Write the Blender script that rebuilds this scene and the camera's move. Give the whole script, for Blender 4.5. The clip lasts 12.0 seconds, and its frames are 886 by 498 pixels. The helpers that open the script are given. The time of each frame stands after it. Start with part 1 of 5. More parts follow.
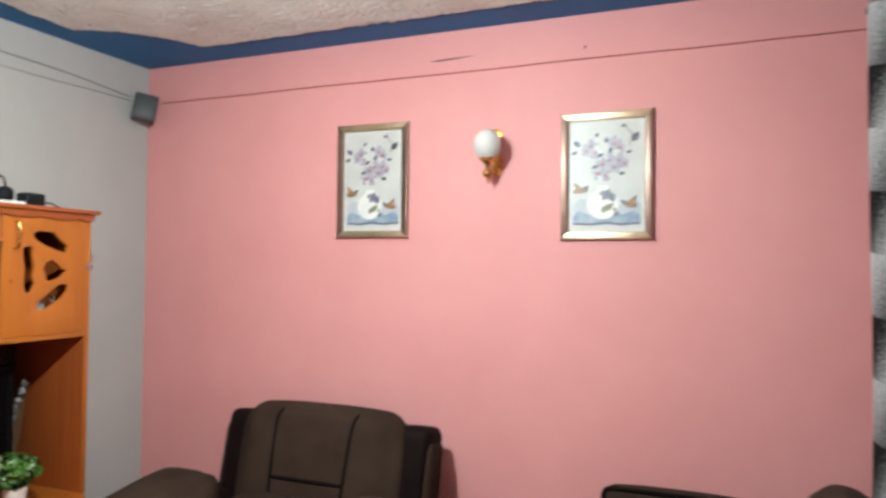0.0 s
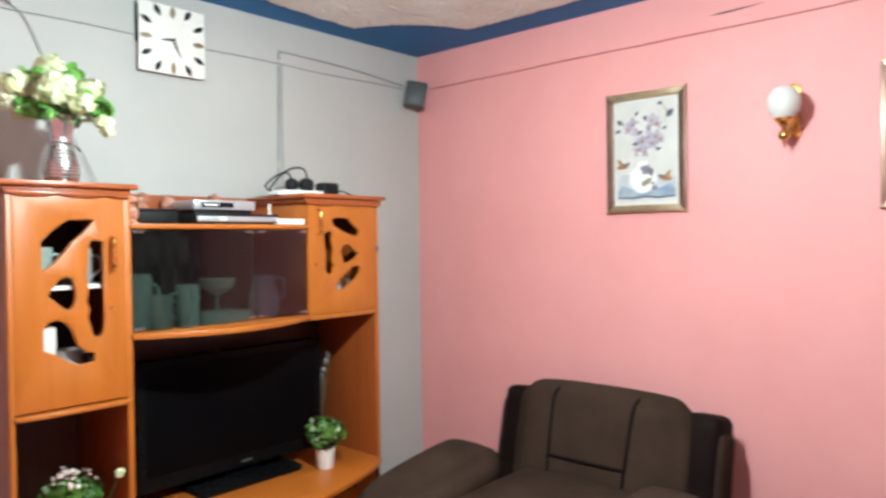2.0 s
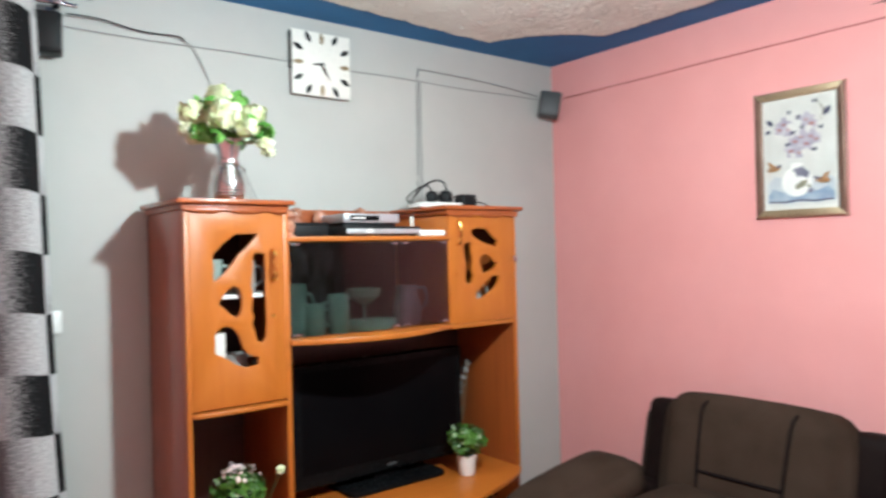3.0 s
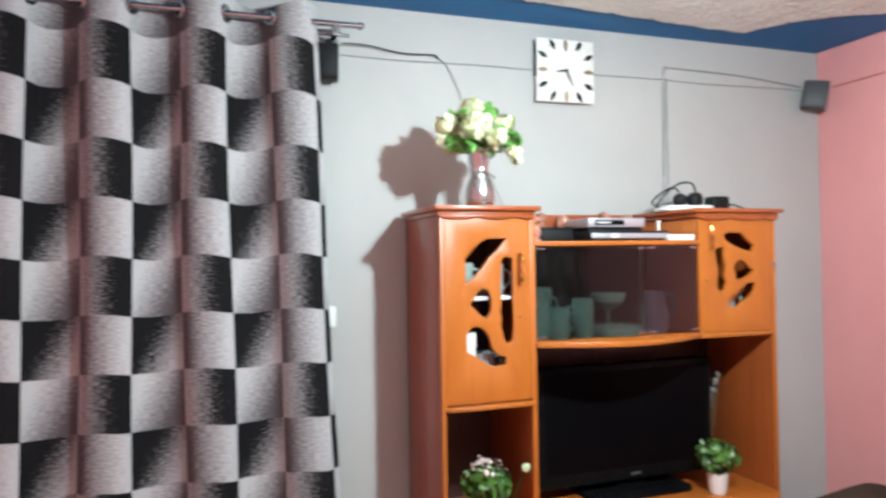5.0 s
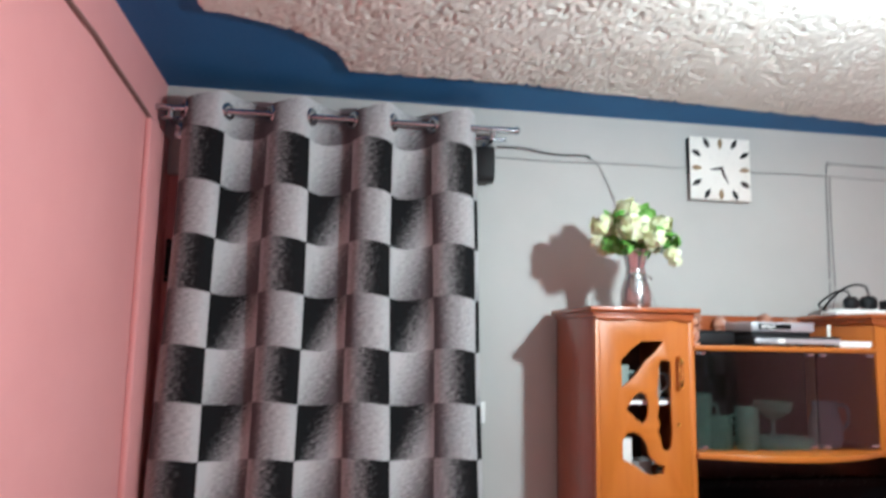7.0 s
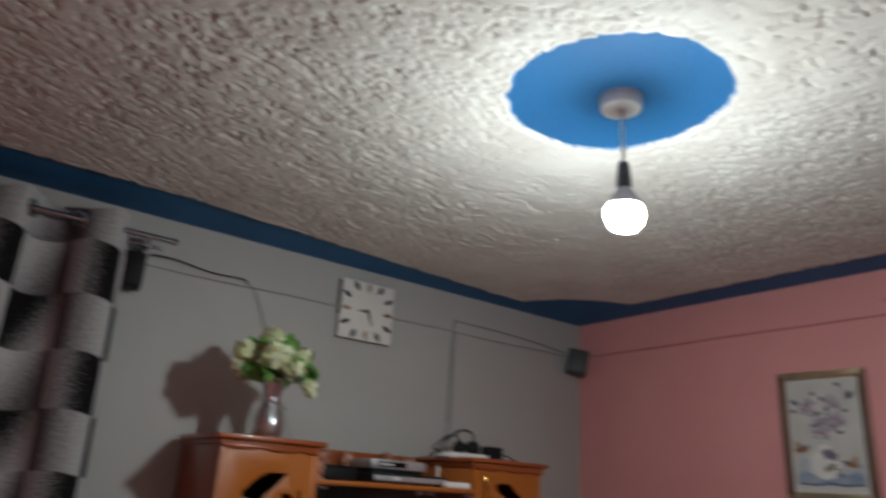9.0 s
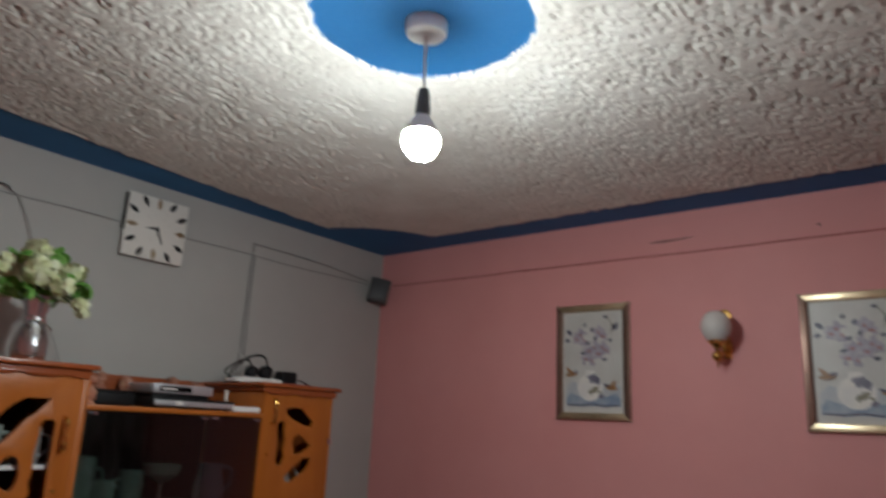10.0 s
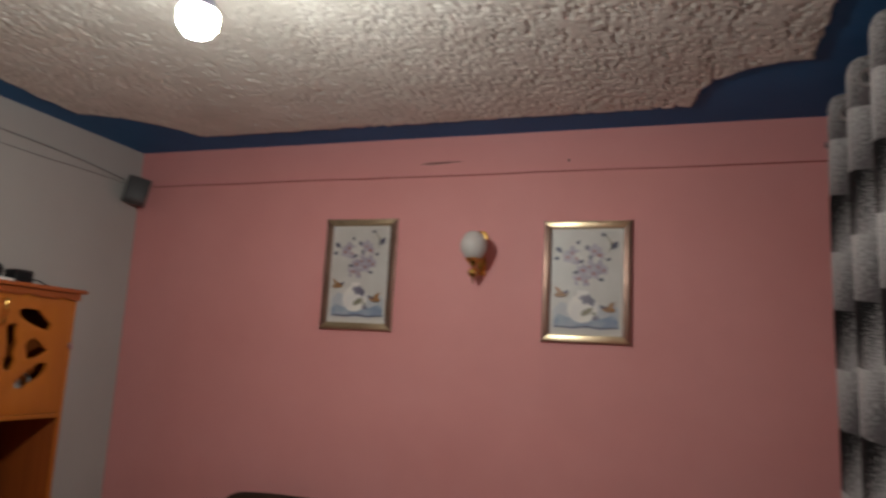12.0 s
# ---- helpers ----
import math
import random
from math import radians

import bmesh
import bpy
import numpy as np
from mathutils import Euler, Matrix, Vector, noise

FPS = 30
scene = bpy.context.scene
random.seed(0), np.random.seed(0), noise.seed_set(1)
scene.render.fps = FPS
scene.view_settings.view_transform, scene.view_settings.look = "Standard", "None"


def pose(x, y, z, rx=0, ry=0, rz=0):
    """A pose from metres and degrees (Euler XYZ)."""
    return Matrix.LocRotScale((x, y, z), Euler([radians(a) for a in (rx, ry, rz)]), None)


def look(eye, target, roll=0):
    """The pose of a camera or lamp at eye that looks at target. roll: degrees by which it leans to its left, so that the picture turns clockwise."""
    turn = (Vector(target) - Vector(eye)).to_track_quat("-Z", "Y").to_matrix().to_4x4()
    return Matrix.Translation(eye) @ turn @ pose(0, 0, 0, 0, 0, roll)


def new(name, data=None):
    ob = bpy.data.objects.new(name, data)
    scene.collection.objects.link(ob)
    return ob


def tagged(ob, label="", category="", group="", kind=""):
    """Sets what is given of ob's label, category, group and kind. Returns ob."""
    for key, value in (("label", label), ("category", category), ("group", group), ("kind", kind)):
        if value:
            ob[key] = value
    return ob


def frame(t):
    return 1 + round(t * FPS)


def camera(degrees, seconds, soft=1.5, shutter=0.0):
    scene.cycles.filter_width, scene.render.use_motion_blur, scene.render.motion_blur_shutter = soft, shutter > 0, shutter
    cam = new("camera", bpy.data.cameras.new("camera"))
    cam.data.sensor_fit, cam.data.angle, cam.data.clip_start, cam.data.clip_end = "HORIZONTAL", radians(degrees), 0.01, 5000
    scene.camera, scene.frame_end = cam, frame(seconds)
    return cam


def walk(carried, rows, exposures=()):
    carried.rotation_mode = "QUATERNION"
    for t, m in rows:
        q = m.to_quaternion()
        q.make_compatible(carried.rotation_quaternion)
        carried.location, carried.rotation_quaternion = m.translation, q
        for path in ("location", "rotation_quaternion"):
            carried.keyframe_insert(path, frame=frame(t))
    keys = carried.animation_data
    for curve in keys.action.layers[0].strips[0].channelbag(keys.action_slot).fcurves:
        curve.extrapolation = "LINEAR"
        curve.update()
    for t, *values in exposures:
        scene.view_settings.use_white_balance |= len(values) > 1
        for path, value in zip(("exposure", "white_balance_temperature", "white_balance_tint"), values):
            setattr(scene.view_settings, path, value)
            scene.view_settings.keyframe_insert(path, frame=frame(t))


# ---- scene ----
cam = camera(64.3, 12.0, soft=2.7, shutter=0.8)
PATH = [
    (0, (3.025, -3.006, 1.453), (2.267, -1.156, 1.507), 0.6),
    (0.5, (2.971, -2.992, 1.448), (2.093, -1.196, 1.482), 1.0),
    (1, (2.924, -3.018, 1.453), (1.888, -1.307, 1.472), 0.7),
    (1.5, (2.896, -3.033, 1.461), (1.68, -1.444, 1.445), -0.5),
    (2, (2.872, -3.002, 1.489), (1.538, -1.513, 1.458), -0.7),
    (2.5, (2.879, -3.042, 1.485), (1.41, -1.685, 1.47), -1.5),
    (3, (2.859, -3.061, 1.484), (1.281, -1.833, 1.491), -1.4),
    (3.5, (2.866, -3.086, 1.495), (1.183, -2.005, 1.506), -1.3),
    (5.3, (2.858, -3.147, 1.492), (0.943, -2.573, 1.533), -0.8),
    (5.5, (2.854, -3.185, 1.502), (0.922, -2.671, 1.557), -0.7),
    (6, (2.861, -3.203, 1.505), (0.901, -2.827, 1.633), -0.2),
    (6.5, (2.868, -3.22, 1.528), (0.899, -2.92, 1.716), 0.0),
    (6.7, (2.871, -3.25, 1.553), (0.904, -2.952, 1.756), 0.4),
    (8.3, (2.927, -3.247, 1.528), (1.193, -2.497, 2.187), 3.2),
    (8.5, (2.935, -3.242, 1.524), (1.259, -2.379, 2.194), 4.0),
    (9, (2.953, -3.196, 1.54), (1.416, -2.092, 2.187), 3.7),
    (9.5, (2.964, -3.156, 1.535), (1.609, -1.802, 2.112), 3.4),
    (10, (2.969, -3.122, 1.532), (1.757, -1.607, 2.021), 2.7),
    (10.5, (2.964, -3.126, 1.511), (1.86, -1.506, 1.907), 2.2),
    (11, (3.013, -3.128, 1.501), (2.008, -1.437, 1.859), 2.8),
    (11.5, (2.95, -3.138, 1.476), (2.116, -1.351, 1.81), 3.2),
    (12, (2.965, -3.129, 1.47), (2.305, -1.267, 1.782), 3.2),
]
EXPOSURES = [(0.0, -0.08, 6000, -8), (0.5, -0.12, 6000, -8), (1.0, -0.05, 6000, -8), (2.0, 0.15, 5900, -8), (2.5, 0.10, 5850, -8), (3.5, 0.12, 5800, -7), (5.3, 0.25, 5700, -6), (6.7, 0.14, 5700, -5),
             (8.3, -2.4, 6150, 1), (9.0, -2.2, 6250, 1), (9.5, -2.15, 6300, 2), (10.0, -2.15, 6350, 2), (10.5, -1.75, 6450, 3), (11.0, -1.68, 6700, 4), (12.0, -1.82, 7000, 5)]
walk(cam, [(t, look(eye, target, roll)) for t, eye, target, roll in PATH], EXPOSURES)

# ---- world and light ----
world = bpy.data.worlds.new("night")
scene.world = world
world.use_nodes = True
world.node_tree.nodes["Background"].inputs[0].default_value = (0.02, 0.025, 0.04, 1)
world.node_tree.nodes["Background"].inputs[1].default_value = 0.2
BULB_GLOW = 2300.0
BULB_AT = (1.893, -1.885, 2.222)

# ---- room sizes ----
EAST, SOUTH, CEIL = 3.66, -3.91, 2.55


# ---- materials ----
def nodes_of(name):
    m = bpy.data.materials.new(name)
    m.use_nodes = True
    nt = m.node_tree
    return m, nt, nt.nodes["Principled BSDF"]


def set_in(b, **kw):
    for k, v in kw.items():
        b.inputs[k.replace("_", " ")].default_value = v


def rgba(c):
    return (c[0], c[1], c[2], 1.0)


def painted(name, base, second, rough=0.6, scale=3.0, fine=60.0, bump=0.1, metal=0.0, coat=0.0, spots=0.0, size=0.002, spec=0.5):
    """Base colour that drifts to a second one in soft blotches, with fine grain in relief and gloss."""
    m, nt, b = nodes_of(name)
    tc = nt.nodes.new("ShaderNodeTexCoord")
    n1 = nt.nodes.new("ShaderNodeTexNoise")
    n1.inputs["Scale"].default_value = scale
    n1.inputs["Detail"].default_value = 5
    n2 = nt.nodes.new("ShaderNodeTexNoise")
    n2.inputs["Scale"].default_value = fine
    n2.inputs["Detail"].default_value = 6
    for n in (n1, n2):
        nt.links.new(tc.outputs["Object"], n.inputs["Vector"])
    ramp = nt.nodes.new("ShaderNodeValToRGB")
    ramp.color_ramp.elements[0].position, ramp.color_ramp.elements[1].position = 0.35, 0.68
    ramp.color_ramp.elements[0].color, ramp.color_ramp.elements[1].color = rgba(base), rgba(second)
    nt.links.new(n1.outputs["Fac"], ramp.inputs["Fac"])
    nt.links.new(ramp.outputs["Color"], b.inputs["Base Color"])
    mr = nt.nodes.new("ShaderNodeMapRange")
    mr.inputs["To Min"].default_value, mr.inputs["To Max"].default_value = max(0.02, rough - 0.12), min(1.0, rough + 0.12)
    nt.links.new(n2.outputs["Fac"], mr.inputs["Value"])
    nt.links.new(mr.outputs["Result"], b.inputs["Roughness"])
    bp = nt.nodes.new("ShaderNodeBump")
    bp.inputs["Strength"].default_value, bp.inputs["Distance"].default_value = bump, size
    nt.links.new(n2.outputs["Fac"], bp.inputs["Height"])
    nt.links.new(bp.outputs["Normal"], b.inputs["Normal"])
    set_in(b, Metallic=metal, Coat_Weight=coat)
    b.inputs["Specular IOR Level"].default_value = spec
    return m


def wall_paint(name, base, second):
    """Emulsion on hand-trowelled plaster: slow waves, roller grain, faint scuffs."""
    m, nt, b = nodes_of(name)
    tc = nt.nodes.new("ShaderNodeTexCoord")
    big = nt.nodes.new("ShaderNodeTexNoise")
    set_in(big, Scale=1.7, Detail=6.0, Roughness=0.6)
    fine = nt.nodes.new("ShaderNodeTexNoise")
    set_in(fine, Scale=140.0, Detail=4.0)
    wave = nt.nodes.new("ShaderNodeTexNoise")
    set_in(wave, Scale=6.0, Detail=3.0)
    for n in (big, fine, wave):
        nt.links.new(tc.outputs["Object"], n.inputs["Vector"])
    ramp = nt.nodes.new("ShaderNodeValToRGB")
    ramp.color_ramp.elements[0].position, ramp.color_ramp.elements[1].position = 0.3, 0.72
    ramp.color_ramp.elements[0].color, ramp.color_ramp.elements[1].color = rgba(base), rgba(second)
    nt.links.new(big.outputs["Fac"], ramp.inputs["Fac"])
    nt.links.new(ramp.outputs["Color"], b.inputs["Base Color"])
    b1 = nt.nodes.new("ShaderNodeBump")
    set_in(b1, Strength=0.35, Distance=0.006)
    nt.links.new(wave.outputs["Fac"], b1.inputs["Height"])
    b2 = nt.nodes.new("ShaderNodeBump")
    set_in(b2, Strength=0.18, Distance=0.0015)
    nt.links.new(fine.outputs["Fac"], b2.inputs["Height"])
    nt.links.new(b1.outputs["Normal"], b2.inputs["Normal"])
    nt.links.new(b2.outputs["Normal"], b.inputs["Normal"])
    set_in(b, Roughness=0.55)
    b.inputs["Specular IOR Level"].default_value = 0.3
    return m


def wood(name, base, dark, rough=0.35, coat=0.3, along="Z"):
    """Varnished board with long grain along one axis."""
    m, nt, b = nodes_of(name)
    tc = nt.nodes.new("ShaderNodeTexCoord")
    mp = nt.nodes.new("ShaderNodeMapping")
    mp.inputs["Scale"].default_value = {"Z": (22, 22, 1.2), "Y": (22, 1.2, 22), "X": (1.2, 22, 22)}[along]
    nt.links.new(tc.outputs["Object"], mp.inputs["Vector"])
    n = nt.nodes.new("ShaderNodeTexNoise")
    set_in(n, Scale=1.6, Detail=7.0, Roughness=0.62, Distortion=0.6)
    nt.links.new(mp.outputs["Vector"], n.inputs["Vector"])
    blot = nt.nodes.new("ShaderNodeTexNoise")
    set_in(blot, Scale=4.0, Detail=3.0)
    nt.links.new(tc.outputs["Object"], blot.inputs["Vector"])
    ramp = nt.nodes.new("ShaderNodeValToRGB")
    ramp.color_ramp.elements[0].position, ramp.color_ramp.elements[1].position = 0.32, 0.66
    ramp.color_ramp.elements[0].color, ramp.color_ramp.elements[1].color = rgba(dark), rgba(base)
    nt.links.new(n.outputs["Fac"], ramp.inputs["Fac"])
    nt.links.new(ramp.outputs["Color"], b.inputs["Base Color"])
    mr = nt.nodes.new("ShaderNodeMapRange")
    mr.inputs["To Min"].default_value, mr.inputs["To Max"].default_value = rough - 0.1, rough + 0.15
    nt.links.new(blot.outputs["Fac"], mr.inputs["Value"])
    nt.links.new(mr.outputs["Result"], b.inputs["Roughness"])
    bp = nt.nodes.new("ShaderNodeBump")
    set_in(bp, Strength=0.06, Distance=0.001)
    nt.links.new(n.outputs["Fac"], bp.inputs["Height"])
    nt.links.new(bp.outputs["Normal"], b.inputs["Normal"])
    set_in(b, Coat_Weight=coat, Coat_Roughness=0.2)
    return m


def plain(name, c, rough=0.5, metal=0.0, **kw):
    m, nt, b = nodes_of(name)
    b.inputs["Base Color"].default_value = rgba(c)
    set_in(b, Roughness=rough, Metallic=metal, **kw)
    return m


def smoked_glass(name, tint, rough=0.03):
    m, nt, b = nodes_of(name)
    b.inputs["Base Color"].default_value = rgba(tint)
    set_in(b, Roughness=rough, Transmission_Weight=1.0, IOR=1.42)
    return m


def check_cloth(name):
    """Woven checks: each square fades sideways from solid to speckled; the light ones also carry fold shade. UV: u
    across the cloth, v up, in squares.
    """
    m, nt, b = nodes_of(name)
    L, N = nt.links.new, nt.nodes.new

    def math_node(op, a, c=None):
        n = N("ShaderNodeMath")
        n.operation = op
        for i, v in enumerate((a, c)):
            if v is None:
                continue
            if isinstance(v, (int, float)):
                n.inputs[i].default_value = v
            else:
                L(v, n.inputs[i])
        return n.outputs[0]

    uv = N("ShaderNodeUVMap")
    uv.uv_map = "UVMap"
    sep = N("ShaderNodeSeparateXYZ")
    L(uv.outputs["UV"], sep.inputs[0])
    u, v = sep.outputs[0], sep.outputs[1]
    fu, fv = math_node("FRACT", u), math_node("FRACT", v)
    cu, cv = math_node("FLOOR", u), math_node("FLOOR", v)
    col = math_node("MODULO", cu, 2.0)
    odd = math_node("MULTIPLY", math_node("MODULO", math_node("ADD", cu, cv), 2.0), math_node("LESS_THAN", cv, 39.5))
    # distance from the solid edge: even columns are solid at their far side, odd ones at their near side
    inv = math_node("SUBTRACT", 1.0, fu)
    grad = math_node("ADD", math_node("MULTIPLY", col, fu), math_node("MULTIPLY", math_node("SUBTRACT", 1.0, col), inv))
    slant = math_node("ADD", grad, math_node("MULTIPLY", math_node("SUBTRACT", 0.5, fv), math_node("MULTIPLY", col, 0.5)))
    speck = N("ShaderNodeTexNoise")
    set_in(speck, Scale=13.0, Detail=5.0, Roughness=0.72)
    weave = N("ShaderNodeVectorMath")
    weave.operation = "MULTIPLY"
    weave.inputs[1].default_value = (0.75, 3.2, 1.0)
    L(uv.outputs["UV"], weave.inputs[0])
    L(weave.outputs[0], speck.inputs["Vector"])
    sp = math_node("MULTIPLY", math_node("SUBTRACT", speck.outputs["Fac"], 0.5), 1.5)
    g = math_node("ADD", slant, sp)
    dark = N("ShaderNodeValToRGB")
    e = dark.color_ramp.elements
    e[0].position, e[1].position = 0.42, 1.0
    e[0].color, e[1].color = (0.009, 0.0085, 0.009, 1), (0.42, 0.40, 0.40, 1)
    # light squares: the woven fade, steepened to paint in the shade of the folds
    light = N("ShaderNodeValToRGB")
    e = light.color_ramp.elements
    e[0].position, e[1].position = 0.12, 0.82
    e[0].color, e[1].color = (0.51, 0.495, 0.49, 1), (0.095, 0.085, 0.089, 1)
    L(g, dark.inputs["Fac"])
    L(g, light.inputs["Fac"])
    mix = N("ShaderNodeMix")
    mix.data_type = "RGBA"
    L(odd, mix.inputs["Factor"])
    L(light.outputs["Color"], mix.inputs["A"])
    L(dark.outputs["Color"], mix.inputs["B"])
    L(mix.outputs["Result"], b.inputs["Base Color"])
    wv = N("ShaderNodeTexNoise")
    set_in(wv, Scale=90.0, Detail=3.0)
    L(uv.outputs["UV"], wv.inputs["Vector"])
    bp = N("ShaderNodeBump")
    set_in(bp, Strength=0.3, Distance=0.002)
    L(wv.outputs["Fac"], bp.inputs["Height"])
    L(bp.outputs["Normal"], b.inputs["Normal"])
    set_in(b, Roughness=0.85)
    b.inputs["Specular IOR Level"].default_value = 0.12
    return m


PINK = wall_paint("pink emulsion", (0.77, 0.351, 0.338), (0.71, 0.308, 0.296))
GREY = wall_paint("pale grey emulsion", (0.49, 0.485, 0.455), (0.445, 0.44, 0.415))
BLUE = painted("blue gloss paint", (0.020, 0.142, 0.345), (0.017, 0.118, 0.295), rough=0.7, bump=0.1)
STUCCO = painted("white stucco", (0.78, 0.74, 0.68), (0.68, 0.63, 0.57), rough=0.8, scale=5, fine=130, bump=0.5, size=0.003, spec=0.2)
TILE = painted("floor cement", (0.25, 0.185, 0.150), (0.19, 0.145, 0.120), rough=0.4, scale=2)
WOOD = wood("orange varnished board", (0.44, 0.130, 0.016), (0.40, 0.112, 0.013), coat=0.10)
WOODX = wood("orange varnished shelf", (0.42, 0.124, 0.016), (0.37, 0.105, 0.013), along="Y", coat=0.12)
WOODRED = wood("red-brown varnished board", (0.36, 0.085, 0.018), (0.26, 0.058, 0.012), along="Y", rough=0.3)
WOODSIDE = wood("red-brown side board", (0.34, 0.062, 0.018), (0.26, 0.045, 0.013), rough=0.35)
WOODDARK = wood("dark brown backing", (0.060, 0.024, 0.020), (0.038, 0.016, 0.013), rough=0.35)
BRASS = painted("polished brass", (0.74, 0.47, 0.14), (0.62, 0.37, 0.10), rough=0.26, metal=1.0, bump=0.03)
BRONZE = painted("bronze moulding", (0.27, 0.175, 0.135), (0.13, 0.075, 0.058), rough=0.36, metal=0.85, bump=0.05, fine=200)
GILT = painted("pale gilt moulding", (0.56, 0.46, 0.30), (0.36, 0.27, 0.18), rough=0.3, metal=0.9, bump=0.05, fine=200)
CHROME = painted("chrome", (0.52, 0.53, 0.56), (0.44, 0.45, 0.48), rough=0.14, metal=1.0, bump=0.02)
SILVER = painted("beaten silver", (0.74, 0.75, 0.76), (0.58, 0.59, 0.60), rough=0.2, metal=1.0, bump=0.08, fine=50, size=0.003)
BLACK = painted("black plastic", (0.008, 0.008, 0.009), (0.013, 0.013, 0.014), rough=0.55, fine=150, bump=0.1, spec=0.2)
GLOSS = painted("black glossy plastic", (0.004, 0.004, 0.0045), (0.006, 0.006, 0.0065), rough=0.25, bump=0.01, spec=0.07)
SCREEN = painted("dark screen", (0.003, 0.0025, 0.003), (0.004, 0.0035, 0.004), rough=0.22, bump=0.01, spec=0.03)
CHARCOAL = painted("charcoal plastic", (0.055, 0.058, 0.06), (0.075, 0.078, 0.08), rough=0.55, fine=200, bump=0.2)
WHITE = painted("white plastic", (0.84, 0.83, 0.80), (0.76, 0.75, 0.72), rough=0.4, bump=0.03)
CREAM = painted("cream lacquer", (0.80, 0.78, 0.72), (0.74, 0.72, 0.66), rough=0.3, bump=0.02)
OPAL = painted("opal glass", (0.66, 0.63, 0.59), (0.60, 0.58, 0.55), rough=0.18, bump=0.02)
STEEL = painted("brushed silver plastic", (0.55, 0.55, 0.57), (0.46, 0.46, 0.48), rough=0.35, metal=0.6, bump=0.05)
CABLE = painted("grey cable", (0.27, 0.26, 0.25), (0.36, 0.35, 0.34), rough=0.6)
CABLEPINK = painted("pink painted cable", (0.46, 0.13, 0.12), (0.36, 0.09, 0.085), rough=0.6)
CRACK = painted("bare crack", (0.12, 0.06, 0.05), (0.2, 0.09, 0.08), rough=0.9)
SUEDE = painted("brown suede", (0.046, 0.028, 0.020), (0.032, 0.019, 0.013), rough=0.9, scale=7, fine=220, bump=0.25, spec=0.08)
LEATHER = painted("black-brown leatherette", (0.008, 0.004, 0.004), (0.012, 0.007, 0.006), rough=0.6, scale=9, fine=120, bump=0.25, spec=0.05)
PIPING = painted("dark piping", (0.008, 0.005, 0.005), (0.012, 0.008, 0.007), rough=0.9, spec=0.05)
GLASS = smoked_glass("smoked glass", (0.47, 0.56, 0.54))
GLASSBROWN = smoked_glass("brown smoked glass", (0.40, 0.36, 0.41))
# darker copy of the orange board: the niche's shade is in its colour
WOODSHADED = wood("shaded orange board", (0.30, 0.072, 0.012), (0.23, 0.052, 0.009), rough=0.5, coat=0.05)
CHINA = painted("pale green china", (0.27, 0.325, 0.295), (0.21, 0.26, 0.23), rough=0.25, bump=0.02)
CHINAWHITE = painted("greyish china", (0.30, 0.29, 0.28), (0.25, 0.24, 0.23), rough=0.25, bump=0.02)
LEAF = painted("plastic leaf", (0.040, 0.110, 0.012), (0.10, 0.20, 0.022), rough=0.5, scale=30, bump=0.1)
LEAFBRIGHT = painted("bright silk leaf", (0.09, 0.26, 0.03), (0.21, 0.42, 0.09), rough=0.6, scale=30, bump=0.1)
LEAFPALE = painted("pale leaf tip", (0.20, 0.33, 0.13), (0.48, 0.55, 0.40), rough=0.5, scale=30, bump=0.1)
PETAL = painted("cream petal", (0.62, 0.66, 0.34), (0.72, 0.74, 0.56), rough=0.7, scale=18, bump=0.2)
PETALPINK = painted("pink bud", (0.74, 0.52, 0.48), (0.78, 0.70, 0.64), rough=0.7, scale=18, bump=0.2)
STEM = painted("dark stem", (0.02, 0.05, 0.015), (0.03, 0.07, 0.02), rough=0.7)
PAPER = painted("print ground", (0.54, 0.525, 0.485), (0.62, 0.605, 0.565), rough=0.4, scale=9, bump=0.02)
MAT_W = painted("print mount", (0.58, 0.56, 0.51), (0.66, 0.64, 0.60), rough=0.4, scale=14, bump=0.02)
CLOTHBLUE = painted("printed blue", (0.20, 0.27, 0.38), (0.40, 0.44, 0.49), rough=0.4, scale=16, bump=0.02)
HAZE = painted("printed pale blue", (0.43, 0.46, 0.49), (0.53, 0.54, 0.54), rough=0.4, scale=12, bump=0.02)
VASEWHITE = painted("printed cream", (0.80, 0.77, 0.70), (0.70, 0.68, 0.66), rough=0.4, scale=14, bump=0.02)
LILAC = painted("printed lilac", (0.33, 0.29, 0.35), (0.47, 0.43, 0.48), rough=0.4, scale=40, bump=0.02)
INK = painted("printed dark blue", (0.06, 0.06, 0.10), (0.12, 0.11, 0.16), rough=0.4, scale=30, bump=0.02)
OCHRE = painted("printed ochre", (0.38, 0.19, 0.07), (0.22, 0.12, 0.06), rough=0.4, scale=60, bump=0.02)
ROSE = painted("printed dull rose", (0.30, 0.13, 0.13), (0.40, 0.22, 0.20), rough=0.4, scale=40, bump=0.02)
INKPALE = painted("printed grey purple", (0.14, 0.13, 0.18), (0.26, 0.24, 0.29), rough=0.4, scale=40, bump=0.02)
OLIVE = painted("printed grey green", (0.17, 0.16, 0.09), (0.26, 0.24, 0.17), rough=0.4, scale=40, bump=0.02)
PURPLE = painted("purple booklet", (0.10, 0.03, 0.10), (0.14, 0.05, 0.13), rough=0.4)
AMBER = painted("amber patterned plastic", (0.58, 0.31, 0.21), (0.32, 0.11, 0.07), rough=0.2, scale=30, bump=0.1)
CLOTH = check_cloth("checked curtain cloth")
GLOW, _nt, _b = nodes_of("lit bulb")
set_in(_b, Emission_Strength=BULB_GLOW)
_b.inputs["Emission Color"].default_value = (0.93, 0.97, 1.0, 1)
_b.inputs["Base Color"].default_value = (0.9, 0.9, 0.9, 1)

